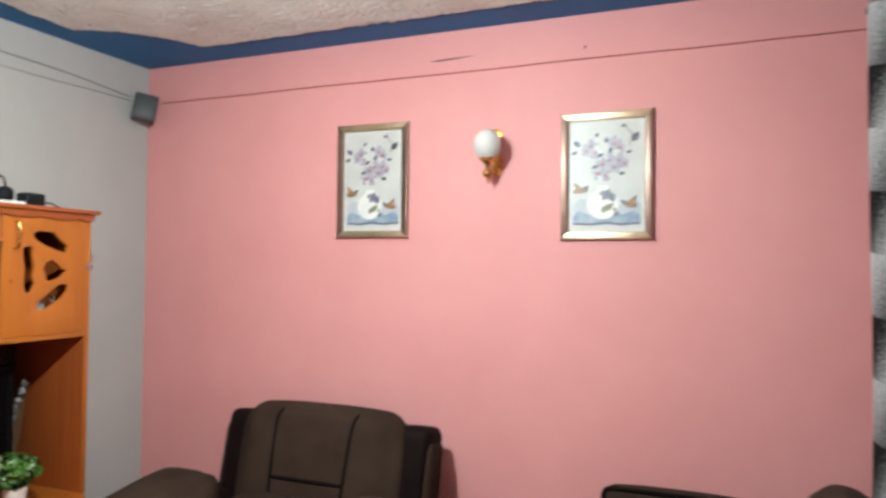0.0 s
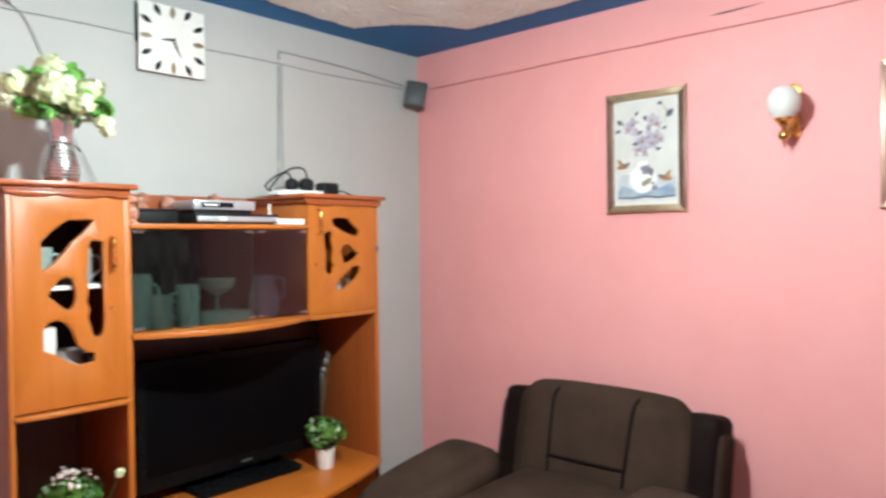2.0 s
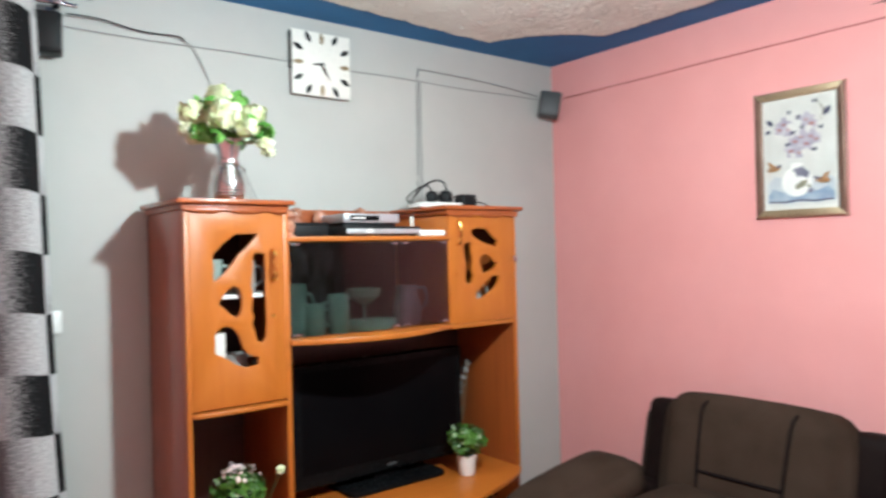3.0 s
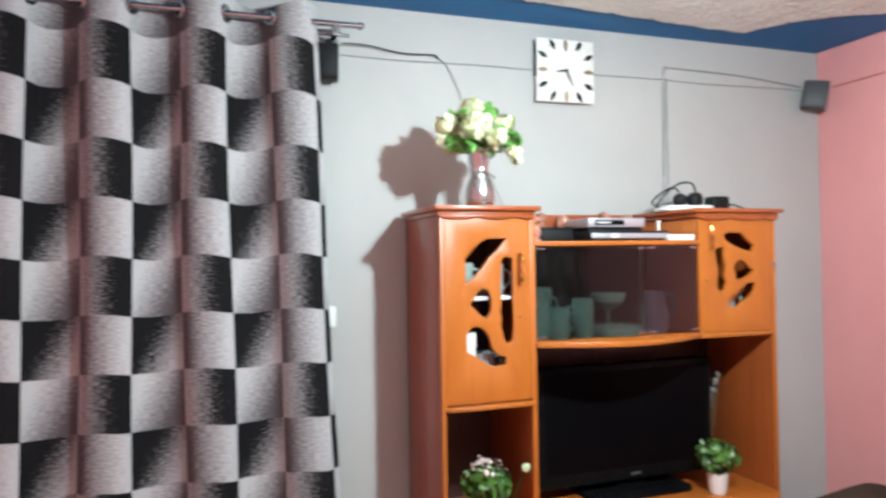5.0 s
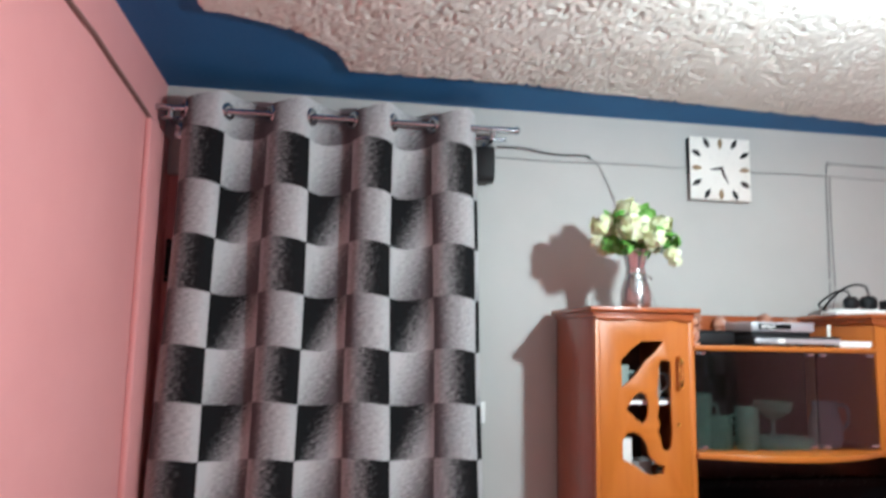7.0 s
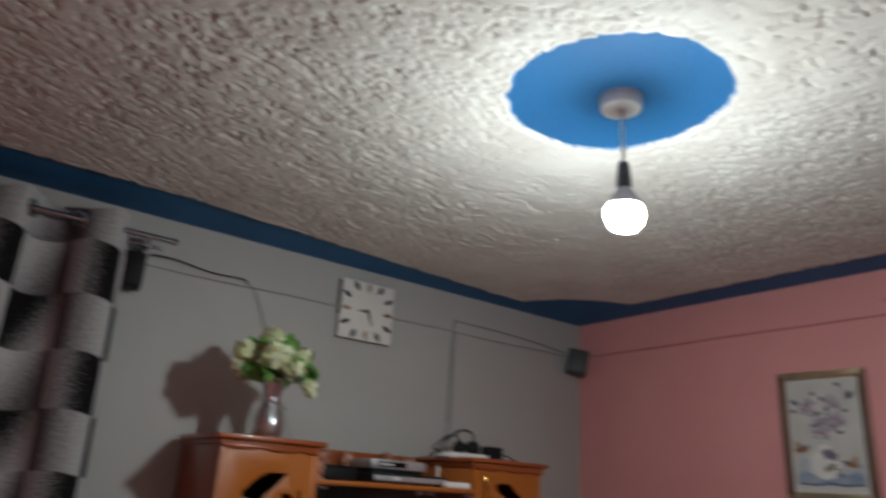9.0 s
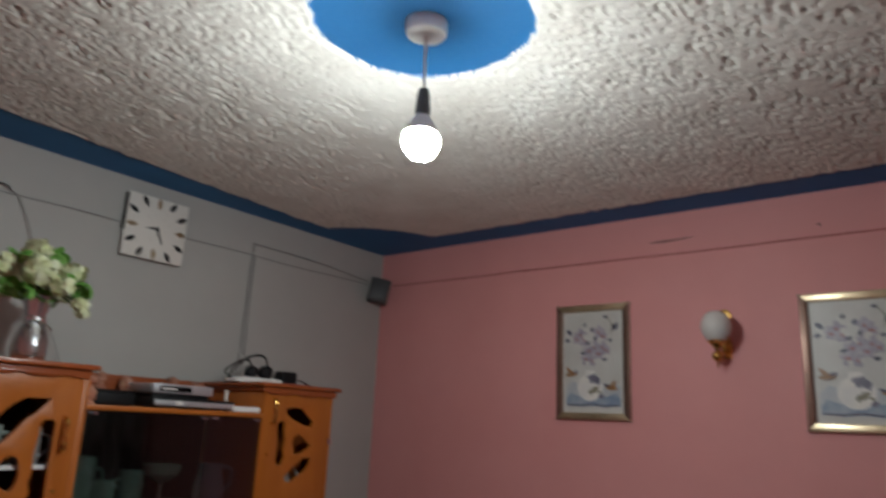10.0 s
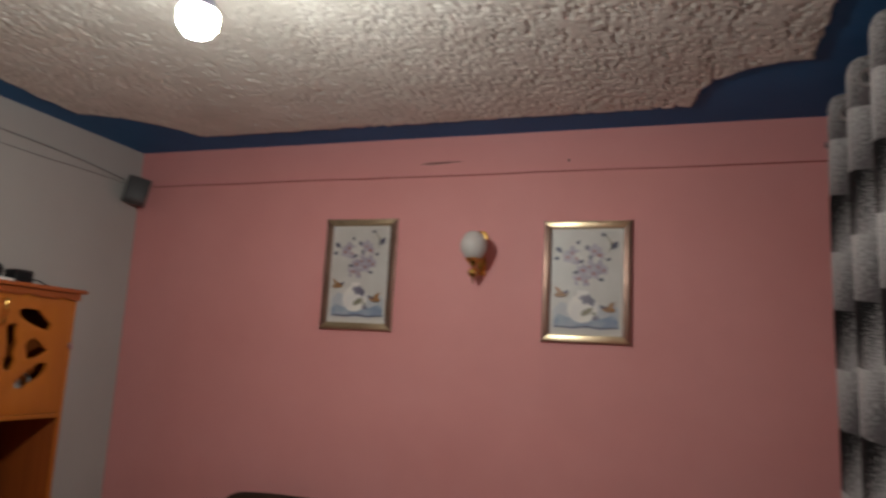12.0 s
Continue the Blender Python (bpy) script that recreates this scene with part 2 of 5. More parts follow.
# ---- mesh helpers ----
WM = {}


def thing(name, at, label, category, group="", kind="", turn=0.0):
    ob = new(name)
    ob.empty_display_size = 0.05
    m = at if isinstance(at, Matrix) else pose(*at, 0, 0, turn)
    ob.matrix_basis = m
    WM[ob] = m
    return tagged(ob, label, category, group, kind)


def to_mesh(name, bm, mat, smooth=35):
    me = bpy.data.meshes.new(name)
    bm.normal_update()
    bm.to_mesh(me)
    bm.free()
    for one in (mat if isinstance(mat, (list, tuple)) else [mat]):
        me.materials.append(one)
    if smooth:
        me.polygons.foreach_set("use_smooth", [True] * len(me.polygons))
        me.set_sharp_from_angle(angle=radians(smooth))
    return me


def part(name, bm, mat, parent, label="", smooth=35, local=False):
    """One mesh under a thing or a part; bm is in world places unless local."""
    if not local:
        bm.transform(WM[parent].inverted())
    ob = new(name, to_mesh(name, bm, mat, smooth))
    ob.parent = parent
    WM[ob] = WM[parent]
    return tagged(ob, label)


def solo(name, bm, mat, label, category, group="", kind="", smooth=35, base=None):
    """A top-level thing of one mesh, its origin at its base."""
    if base is None:
        xs = [v.co for v in bm.verts]
        base = (sum(c.x for c in xs) / len(xs), sum(c.y for c in xs) / len(xs), min(c.z for c in xs))
    bm.transform(Matrix.Translation(base).inverted())
    ob = new(name, to_mesh(name, bm, mat, smooth))
    ob.location = base
    WM[ob] = Matrix.Translation(base)
    return tagged(ob, label, category, group, kind)


def box(x0, x1, y0, y1, z0, z1, r=0.0, seg=2, bm=None):
    bm2 = bmesh.new()
    bmesh.ops.create_cube(bm2, size=1.0)
    for v in bm2.verts:
        v.co = Vector(((x0 + x1) / 2 + v.co.x * (x1 - x0), (y0 + y1) / 2 + v.co.y * (y1 - y0), (z0 + z1) / 2 + v.co.z * (z1 - z0)))
    if r:
        bmesh.ops.bevel(bm2, geom=bm2.edges[:], offset=r, segments=seg, affect="EDGES", profile=0.5)
    return joined(bm, bm2)


def joined(bm, bm2):
    if bm is None:
        return bm2
    me = bpy.data.meshes.new("tmp")
    bm2.to_mesh(me)
    bm2.free()
    bm.from_mesh(me)
    bpy.data.meshes.remove(me)
    return bm


def cushion(w, d, h, r, puff=0.0, cuts=9, m=None, bm=None):
    """A soft box round the origin, with rounded edges and swollen faces."""
    bm2 = bmesh.new()
    bmesh.ops.create_cube(bm2, size=2.0)
    bmesh.ops.subdivide_edges(bm2, edges=bm2.edges[:], cuts=cuts, use_grid_fill=True)
    half = Vector((w / 2, d / 2, h / 2))
    for v in bm2.verts:
        a = v.co.copy()
        # push the rows of vertices towards the rims, where the rounding is
        q = Vector([math.copysign(abs(c) ** 0.7, c) for c in a])
        p = Vector((q.x * half.x, q.y * half.y, q.z * half.z))
        core = Vector([max(-(half[i] - r), min(half[i] - r, p[i])) for i in range(3)])
        off = p - core
        if off.length > 1e-9:
            p = core + off.normalized() * r
        bulge = Vector((a.x * (1 - a.y ** 2) * (1 - a.z ** 2), a.y * (1 - a.x ** 2) * (1 - a.z ** 2), a.z * (1 - a.x ** 2) * (1 - a.y ** 2)))
        v.co = p + bulge * puff
    if m is not None:
        bm2.transform(m)
    return joined(bm, bm2)


def lathe(profile, at=(0, 0, 0), n=28, bm=None, m=None, wobble=0.0):
    """Turned shape: (radius, height) pairs round the z axis."""
    bm2 = bmesh.new()
    rings = []
    for r, z in profile:
        if r < 1e-6:
            rings.append([bm2.verts.new((0, 0, z))])
        else:
            rings.append([bm2.verts.new(((r + wobble * math.sin(9 * 2 * math.pi * i / n)) * math.cos(2 * math.pi * i / n),
                                         (r + wobble * math.sin(9 * 2 * math.pi * i / n)) * math.sin(2 * math.pi * i / n), z)) for i in range(n)])
    for a, b in zip(rings, rings[1:]):
        for i in range(n):
            j = (i + 1) % n
            if len(a) == 1 and len(b) == 1:
                continue
            if len(a) == 1:
                bm2.faces.new((a[0], b[j], b[i]))
            elif len(b) == 1:
                bm2.faces.new((a[i], a[j], b[0]))
            else:
                bm2.faces.new((a[i], a[j], b[j], b[i]))
    bmesh.ops.recalc_face_normals(bm2, faces=bm2.faces[:])
    if m is not None:
        bm2.transform(m)
    bm2.transform(Matrix.Translation(at))
    return joined(bm, bm2)


def sphere(c, r, n=20, bm=None, squash=(1, 1, 1)):
    bm2 = bmesh.new()
    bmesh.ops.create_uvsphere(bm2, u_segments=n, v_segments=n // 2, radius=r)
    for v in bm2.verts:
        v.co = Vector(c) + Vector((v.co.x * squash[0], v.co.y * squash[1], v.co.z * squash[2]))
    return joined(bm, bm2)


def tube(points, r, n=8, bm=None, closed=False):
    """A round cord through the points."""
    bm2 = bmesh.new()
    pts = [Vector(p) for p in points]
    rings = []
    for i, p in enumerate(pts):
        a = pts[i - 1] if i or closed else p
        b = pts[(i + 1) % len(pts)] if i < len(pts) - 1 or closed else p
        d = (b - a).normalized()
        side = d.cross(Vector((0, 0, 1)))
        if side.length < 0.05:
            side = d.cross(Vector((0, 1, 0)))
        side.normalize()
        up = side.cross(d)
        rings.append([bm2.verts.new(p + r * (math.cos(2 * math.pi * k / n) * side + math.sin(2 * math.pi * k / n) * up)) for k in range(n)])
    pairs = list(zip(rings, rings[1:])) + ([(rings[-1], rings[0])] if closed else [])
    for a, b in pairs:
        for k in range(n):
            bm2.faces.new((a[k], a[(k + 1) % n], b[(k + 1) % n], b[k]))
    if not closed:
        bm2.faces.new(rings[0])
        bm2.faces.new(rings[-1])
    bmesh.ops.recalc_face_normals(bm2, faces=bm2.faces[:])
    return joined(bm, bm2)


def arc(a, b, sag, n=10):
    """Points from a to b that hang down by sag in the middle."""
    a, b = Vector(a), Vector(b)
    return [a.lerp(b, i / n) - Vector((0, 0, 4 * sag * (i / n) * (1 - i / n))) for i in range(n + 1)]


def smooth_path(points, n=6):
    """A soft curve through the points."""
    pts = [Vector(p) for p in points]
    out = []
    for i in range(len(pts) - 1):
        p0, p1, p2, p3 = pts[max(i - 1, 0)], pts[i], pts[i + 1], pts[min(i + 2, len(pts) - 1)]
        for k in range(n):
            t = k / n
            out.append(0.5 * (2 * p1 + (p2 - p0) * t + (2 * p0 - 5 * p1 + 4 * p2 - p3) * t * t + (3 * p1 - p0 - 3 * p2 + p3) * t ** 3))
    return out + [pts[-1]]


def slab(polys, depth, m, bevel=0.0):
    """Flat shapes (outlines, then their holes) cut from a board of that thickness, in the plane of m: its x and y, z outward."""
    cu = bpy.data.curves.new("tmp", "CURVE")
    cu.dimensions, cu.fill_mode = "2D", "BOTH"
    cu.extrude, cu.bevel_depth, cu.bevel_resolution = max(depth / 2 - bevel, 0.0), bevel, 1
    for pts in polys:
        sp = cu.splines.new("POLY")
        sp.points.add(len(pts) - 1)
        for q, (x, y) in zip(sp.points, pts):
            q.co = (x, y, 0, 1)
        sp.use_cyclic_u = True
    ob = new("tmp", cu)
    me = bpy.data.meshes.new_from_object(ob.evaluated_get(bpy.context.evaluated_depsgraph_get()))
    bm = bmesh.new()
    bm.from_mesh(me)
    bpy.data.objects.remove(ob)
    bpy.data.curves.remove(cu)
    bpy.data.meshes.remove(me)
    bmesh.ops.remove_doubles(bm, verts=bm.verts[:], dist=1e-5)
    bm.transform(m @ Matrix.Translation((0, 0, depth / 2)))
    return bm


def ellipse(cx, cy, a, b, turn=0.0, n=20):
    c, s = math.cos(radians(turn)), math.sin(radians(turn))
    return [(cx + a * math.cos(t) * c - b * math.sin(t) * s, cy + a * math.cos(t) * s + b * math.sin(t) * c) for t in [2 * math.pi * i / n for i in range(n)]]


def leaf_shape(cx, cy, a, b, turn=0.0, n=9):
    c, s = math.cos(radians(turn)), math.sin(radians(turn))
    raw = [(a * (-1 + 2 * i / n), b * math.sin(math.pi * i / n)) for i in range(n + 1)] + [(a * (1 - 2 * i / n), -b * math.sin(math.pi * i / n)) for i in range(1, n)]
    return [(cx + x * c - y * s, cy + x * s + y * c) for x, y in raw]


def rounded(x0, x1, y0, y1, r, n=5):
    out = []
    for cx, cy, a0 in ((x1 - r, y1 - r, 0), (x0 + r, y1 - r, 90), (x0 + r, y0 + r, 180), (x1 - r, y0 + r, 270)):
        out += [(cx + r * math.cos(radians(a0 + 90 * i / n)), cy + r * math.sin(radians(a0 + 90 * i / n))) for i in range(n + 1)]
    return out


# planes whose local x, y lie on a wall and z points into the room
ON_WEST = Matrix(((0, 0, 1, 0), (1, 0, 0, 0), (0, 1, 0, 0), (0, 0, 0, 1)))      # local x = world y, local y = world z
ON_NORTH = Matrix(((1, 0, 0, 0), (0, 0, -1, 0), (0, 1, 0, 0), (0, 0, 0, 1)))    # local x = world x, local y = world z


def leaf_ball(seed, centre, radii, count, size, low=-0.5, curl=0.3, bm=None, wide=0.55, jitter=0.5, near=0.72):
    """Many small curved leaves over a ball-like crown."""
    rnd = random.Random(seed)
    bm2 = bmesh.new() if bm is None else bm
    for _ in range(count):
        while True:
            d = Vector((rnd.uniform(-1, 1), rnd.uniform(-1, 1), rnd.uniform(low, 1)))
            if 0.1 < d.length < 1:
                break
        d.normalize()
        k = rnd.uniform(near, 1.08)
        p = Vector(centre) + Vector((d.x * radii[0], d.y * radii[1], d.z * radii[2])) * k
        s = size * rnd.uniform(0.7, 1.25)
        t = d.cross(Vector((rnd.uniform(-1, 1), rnd.uniform(-1, 1), rnd.uniform(-1, 1)))).normalized()
        w = d.cross(t)
        nrm = (d + jitter * Vector((rnd.uniform(-1, 1), rnd.uniform(-1, 1), rnd.uniform(-1, 1)))).normalized()
        t = (t - t.dot(nrm) * nrm).normalized()
        w = nrm.cross(t)
        rows = []
        for i, (a, b) in enumerate(((-1, 0.12), (-0.4, 0.85), (0.3, 0.9), (0.8, 0.45), (1.0, 0.08))):
            c = p + t * a * s - nrm * (a * a) * s * curl
            rows.append((bm2.verts.new(c - w * b * s * wide + nrm * s * 0.12 * b), bm2.verts.new(c), bm2.verts.new(c + w * b * s * wide + nrm * s * 0.12 * b)))
        for a, b in zip(rows, rows[1:]):
            bm2.faces.new((a[0], a[1], b[1], b[0]))
            bm2.faces.new((a[1], a[2], b[2], b[1]))
    return bm2

# ---- the shell of the room ----
def wall(name, bm, mat, label):
    return solo(name, bm, mat, label, "wall", kind="structure", base=(0, 0, 0), smooth=0)


solo("floor", box(-0.15, EAST + 0.15, SOUTH - 0.15, 0.15, -0.12, 0.0), TILE, "reddish brown cement floor", "floor", kind="structure", base=(0, 0, 0))
wall("wall_north", box(-0.15, EAST + 0.15, 0.0, 0.15, 0, CEIL + 0.05), PINK, "salmon pink painted plaster wall with slightly wavy finish")
wall("wall_east", box(EAST, EAST + 0.15, SOUTH, 0.0, 0, CEIL + 0.05), PINK, "salmon pink painted plaster wall behind a checked curtain")
wall("wall_south", box(-0.15, EAST + 0.15, SOUTH - 0.15, SOUTH, 0, CEIL + 0.05), PINK, "salmon pink painted plaster wall beside the doorway")
# west wall with a doorway behind the curtain
DOOR_Y0, DOOR_Y1, DOOR_Z = SOUTH + 0.012, -2.86, 2.19
bm = box(-0.15, 0.0, DOOR_Y1, 0.0, 0, CEIL + 0.05)
box(-0.15, 0.0, SOUTH, DOOR_Y1, DOOR_Z, CEIL + 0.05, bm=bm)
wall("wall_west", bm, GREY, "pale grey painted plaster wall with surface cables")
# pink door leaf set back in the doorway, behind the curtain
dr = thing("door_1", (-0.08, DOOR_Y0, 0), "closed pink painted door behind the curtain", "door", kind="structure")
part("leaf", box(-0.07, -0.03, DOOR_Y0, DOOR_Y1, 0.0, DOOR_Z, 0.002), PINK, dr)
part("bolt_plate", box(-0.03, -0.016, SOUTH + 0.03, SOUTH + 0.05, 1.76, 1.93, 0.003), BLACK, dr, "dark bolt plate with bright screws")
for z in (1.78, 1.91, 1.62):
    part("screw", sphere((-0.016 if z > 1.7 else -0.029, SOUTH + 0.04, z), 0.006, 8), CHROME, dr)
for z0 in (0.25, 1.2):
    part("door_panel", box(-0.032, -0.022, DOOR_Y0 + 0.15, DOOR_Y1 - 0.15, z0, z0 + 0.75, 0.006), PINK, dr)

# plaster pilaster beside the doorway
bm = box(0.004, 0.30, SOUTH + 0.0, SOUTH + 0.022, 0.0, 2.325, 0.008)
box(-0.0285, 0.002, SOUTH + 0.001, SOUTH + 0.0215, 0.0, 2.188, bm=bm)
solo("trim_pilaster", bm, PINK, "shallow pink plaster strip at the doorway corner", "trim", kind="structure", base=(0, 0, 0))


def ceiling():
    """Raised stucco field with a smooth blue border, bulging corners and a blue disc round the lamp."""
    step = 0.0068
    nx, ny = int(EAST / step) + 1, int(-SOUTH / step) + 1
    xs, ys = np.linspace(0, EAST, nx), np.linspace(SOUTH, 0, ny)
    gx, gy = np.meshgrid(xs, ys)

    def lump(dx, dy, a, b, p):
        return (np.maximum(dx, 0) / a) ** p + (np.maximum(dy, 0) / b) ** p < 1

    rough = np.array([noise.noise((x * 14, y * 14, 3.1)) for x, y in zip(gx.ravel(), gy.ravel())]).reshape(gx.shape) * 0.010
    wx, wy = gx + rough, gy + rough
    blue = (wx < np.clip(0.13 - 0.083 * wy, 0.205, 0.34)) | (wy > -0.242) | (wx > EAST - 0.30) | (wy < SOUTH + 0.25)
    blue |= lump(wx, -wy, 0.63, 0.69, 2.1) | lump(wx, wy - SOUTH, 0.75, 0.74, 3) | lump(EAST - wx, -wy, 0.685, 0.63, 4) | lump(EAST - wx, wy - SOUTH, 0.7, 0.7, 3)
    blue |= (wx - 1.887) ** 2 + (wy + 1.900) ** 2 < 0.290 ** 2
    flat = [(x, y) for x, y in zip(gx.ravel(), gy.ravel())]
    swirl = np.array([noise.noise((x * 58 + 2.0 * noise.noise((x * 6, y * 6, 1.7)), y * 36 + 1.6 * noise.noise((x * 6, y * 6, 8.2)), 0.4)) for x, y in flat]).reshape(gx.shape)
    fine = np.array([noise.noise((x * 96, y * 84, 5.0)) for x, y in flat]).reshape(gx.shape)
    broad = np.array([noise.noise((x * 13, y * 13, 2.0)) for x, y in flat]).reshape(gx.shape)
    h = np.clip(1.02 + 0.85 * swirl + 1.30 * fine + 0.45 * broad, 0, 1)
    h = h * h * (3 - 2 * h)
    z = np.where(blue, CEIL, CEIL - 0.002 - 0.0125 * h)
    verts = np.stack([gx.ravel(), gy.ravel(), z.ravel()], 1)
    idx = np.arange(nx * ny).reshape(ny, nx)
    quads = np.stack([idx[:-1, :-1], idx[1:, :-1], idx[1:, 1:], idx[:-1, 1:]], -1).reshape(-1, 4)
    corner_blue = (blue[:-1, :-1].astype(int) + blue[1:, :-1] + blue[1:, 1:] + blue[:-1, 1:]).ravel()
    me = bpy.data.meshes.new("ceiling")
    me.from_pydata(verts.tolist(), [], quads.tolist())
    me.materials.append(STUCCO)
    me.materials.append(BLUE)
    me.polygons.foreach_set("material_index", (corner_blue >= 3).astype(np.int32))
    me.polygons.foreach_set("use_smooth", [True] * len(me.polygons))
    me.update()
    return tagged(new("ceiling", me), "white stucco ceiling with blue painted border and disc", "ceiling", kind="structure")


ceiling()
solo("ceiling_slab", box(0.0, EAST, SOUTH, 0.0, CEIL + 0.012, CEIL + 0.1), STUCCO, "concrete slab above the stucco ceiling", "ceiling", kind="structure", base=(0, 0, 0))

# ---- cables, cracks on the walls ----
def cord(name, points, r, mat, label, category="cable"):
    return solo(name, tube(points, r), mat, label, category)


rnd = random.Random(4)
pts = [(0.10 + 3.5 * i / 24, -0.004, 2.350 + 0.008 * (i / 24) + rnd.uniform(-0.002, 0.002)) for i in range(25)]
cord("wall_cable", pts, 0.0033, CABLEPINK, "thin painted-over cable along the pink wall")
pts = [(0.006, -0.10 - 2.55 * i / 20, 2.343 + 0.003 * math.sin(i) - 0.008 * (i / 20)) for i in range(21)]
cord("wall_cable", pts, 0.0029, CABLE, "thin grey cable along the grey wall")
pts = [(0.02 + 3.5 * i / 20, SOUTH + 0.004, 2.319 + 0.05 * min(1.0, i / 5) + rnd.uniform(-0.002, 0.002)) for i in range(21)]
cord("wall_cable", pts, 0.008, CRACK, "thin dark cable along the pink wall")
bm = slab([[(1.715, 2.4165), (1.76, 2.4215), (1.84, 2.4235), (1.94, 2.4235), (1.86, 2.4175), (1.78, 2.4135)]], 0.002, ON_NORTH)
solo("wall_crack", bm, CRACK, "short dark crack in the pink plaster", "crack")
bm = slab([ellipse(2.443, 2.408, 0.006, 0.005)], 0.002, ON_NORTH)
solo("wall_spot", bm, CRACK, "small dark spot on the pink plaster", "spot")
# twin conduits from the sockets up and across to the corner loudspeaker
cord("wall_conduit", smooth_path([(0.04, -1.03, 1.70), (0.012, -0.995, 1.78), (0.008, -0.985, 2.0), (0.008, -0.978, 2.37), (0.008, -0.955, 2.398), (0.008, -0.90, 2.402), (0.008, -0.5, 2.392), (0.01, -0.13, 2.362)]), 0.0042, CABLE, "grey cable rising from the cabinet to the speaker")
cord("wall_conduit", smooth_path([(0.03, -1.01, 1.70), (0.01, -0.967, 1.8), (0.008, -0.966, 2.1), (0.008, -0.962, 2.345)]), 0.0038, CABLE, "grey cable rising from the cabinet")
# loose black cable from the curtain rail to behind the flowers
cord("loose_cable", smooth_path([(0.05, -2.56, 2.37), (0.03, -2.45, 2.378), (0.02, -2.3, 2.360), (0.02, -2.16, 2.363), (0.018, -2.135, 2.350)]), 0.0030, BLACK, "loose black cable sagging from the curtain rail")
cord("loose_cable", smooth_path([(0.012, -2.15, 2.358), (0.012, -2.10, 2.33), (0.012, -2.05, 2.24), (0.015, -2.0, 2.1), (0.02, -1.93, 1.9), (0.03, -1.86, 1.75), (0.06, -1.84, 1.66)]), 0.0023, CABLE, "thin grey cable running down behind the flowers")

# ---- wall switch ----
sw = thing("wall_switch", (0, -2.625, 1.22), "white plastic wall switch beside the curtain", "switch")
part("plate", box(0.0, 0.010, -2.665, -2.590, 1.222, 1.305, 0.003), WHITE, sw)
part("rocker", box(0.010, 0.016, -2.640, -2.615, 1.245, 1.282, 0.002), WHITE, sw)


# ---- loudspeakers ----
def loudspeaker(m, w, d, h, mat, label):
    sp = thing("loudspeaker", m, label, "speaker", group="wall loudspeakers")
    part("cabinet", box(-w / 2, w / 2, -d / 2, d / 2, 0, h, 0.012, 3), mat, sp, local=True)
    part("grille", box(-w / 2 + 0.012, w / 2 - 0.012, -d / 2 - 0.006, -d / 2 + 0.002, 0.012, h - 0.012, 0.004), BLACK if mat is BLACK else CHARCOAL, sp, local=True)
    part("bracket", box(-0.012, 0.012, d / 2 - 0.003, d / 2 + 0.03, h * 0.4, h * 0.6, 0.003), BLACK, sp, local=True)
    return sp


loudspeaker(pose(0.076, -0.118, 2.232, -6, 10, 45), 0.118, 0.09, 0.142, CHARCOAL, "small charcoal loudspeaker tilted in the corner")
loudspeaker(pose(0.075, -2.632, 2.207, 0, 0, 80), 0.105, 0.09, 0.145, BLACK, "small black loudspeaker beside the curtain")


# ---- wall clock ----
def wall_clock():
    y0, y1, z0, z1 = -1.678, -1.387, 2.192, 2.477
    ck = thing("wall_clock", (0.0, (y0 + y1) / 2, z0), "square cream wall clock with leaf-shaped hour marks", "clock")
    part("back", box(0.0, 0.036, y0 + 0.002, y1 - 0.02, z0 + 0.12, z1 - 0.004, 0.002), BLACK, ck, "black case behind the dial")
    face = part("face", box(0.036, 0.043, y0, y1, z0, z1, 0.002), CREAM, ck)
    cy, cz, s = (y0 + y1) / 2, (z0 + z1) / 2, (y1 - y0) / 2
    top = Matrix.Translation((0.0435, 0, 0)) @ ON_WEST
    for k in range(12):
        a = radians(90 - 30 * k)
        ux, uz = math.cos(a), math.sin(a)
        far = max(abs(ux), abs(uz))
        rr = 0.80 * s / far
        gold = k % 3 == 0
        turn = math.degrees(a)
        part("hour_mark", slab([leaf_shape(cy + rr * ux, cz + rr * uz, 0.027, 0.011, turn)], 0.0025, top), GILT if gold else BLACK, face, "pale gold leaf mark" if gold else "black leaf mark")
    part("hour_hand", slab([[(cy, cz - 0.003), (cy - 0.02, cz - 0.006), (cy - 0.055, cz - 0.007), (cy - 0.02, cz + 0.004), (cy, cz + 0.004)]], 0.002, Matrix.Translation((0.047, 0, 0)) @ ON_WEST), BLACK, ck)
    part("minute_hand", slab([[(cy - 0.003, cz), (cy + 0.004, cz + 0.012), (cy + 0.012, cz - 0.02), (cy + 0.034, cz - 0.07), (cy + 0.006, cz - 0.028)]], 0.002, Matrix.Translation((0.050, 0, 0)) @ ON_WEST), BLACK, ck)
    part("hub", lathe([(0, 0.004), (0.006, 0.003), (0.007, 0.0)], m=Matrix.Translation((0.051, cy, cz)) @ pose(0, 0, 0, 0, 90, 0)), BLACK, ck)


wall_clock()


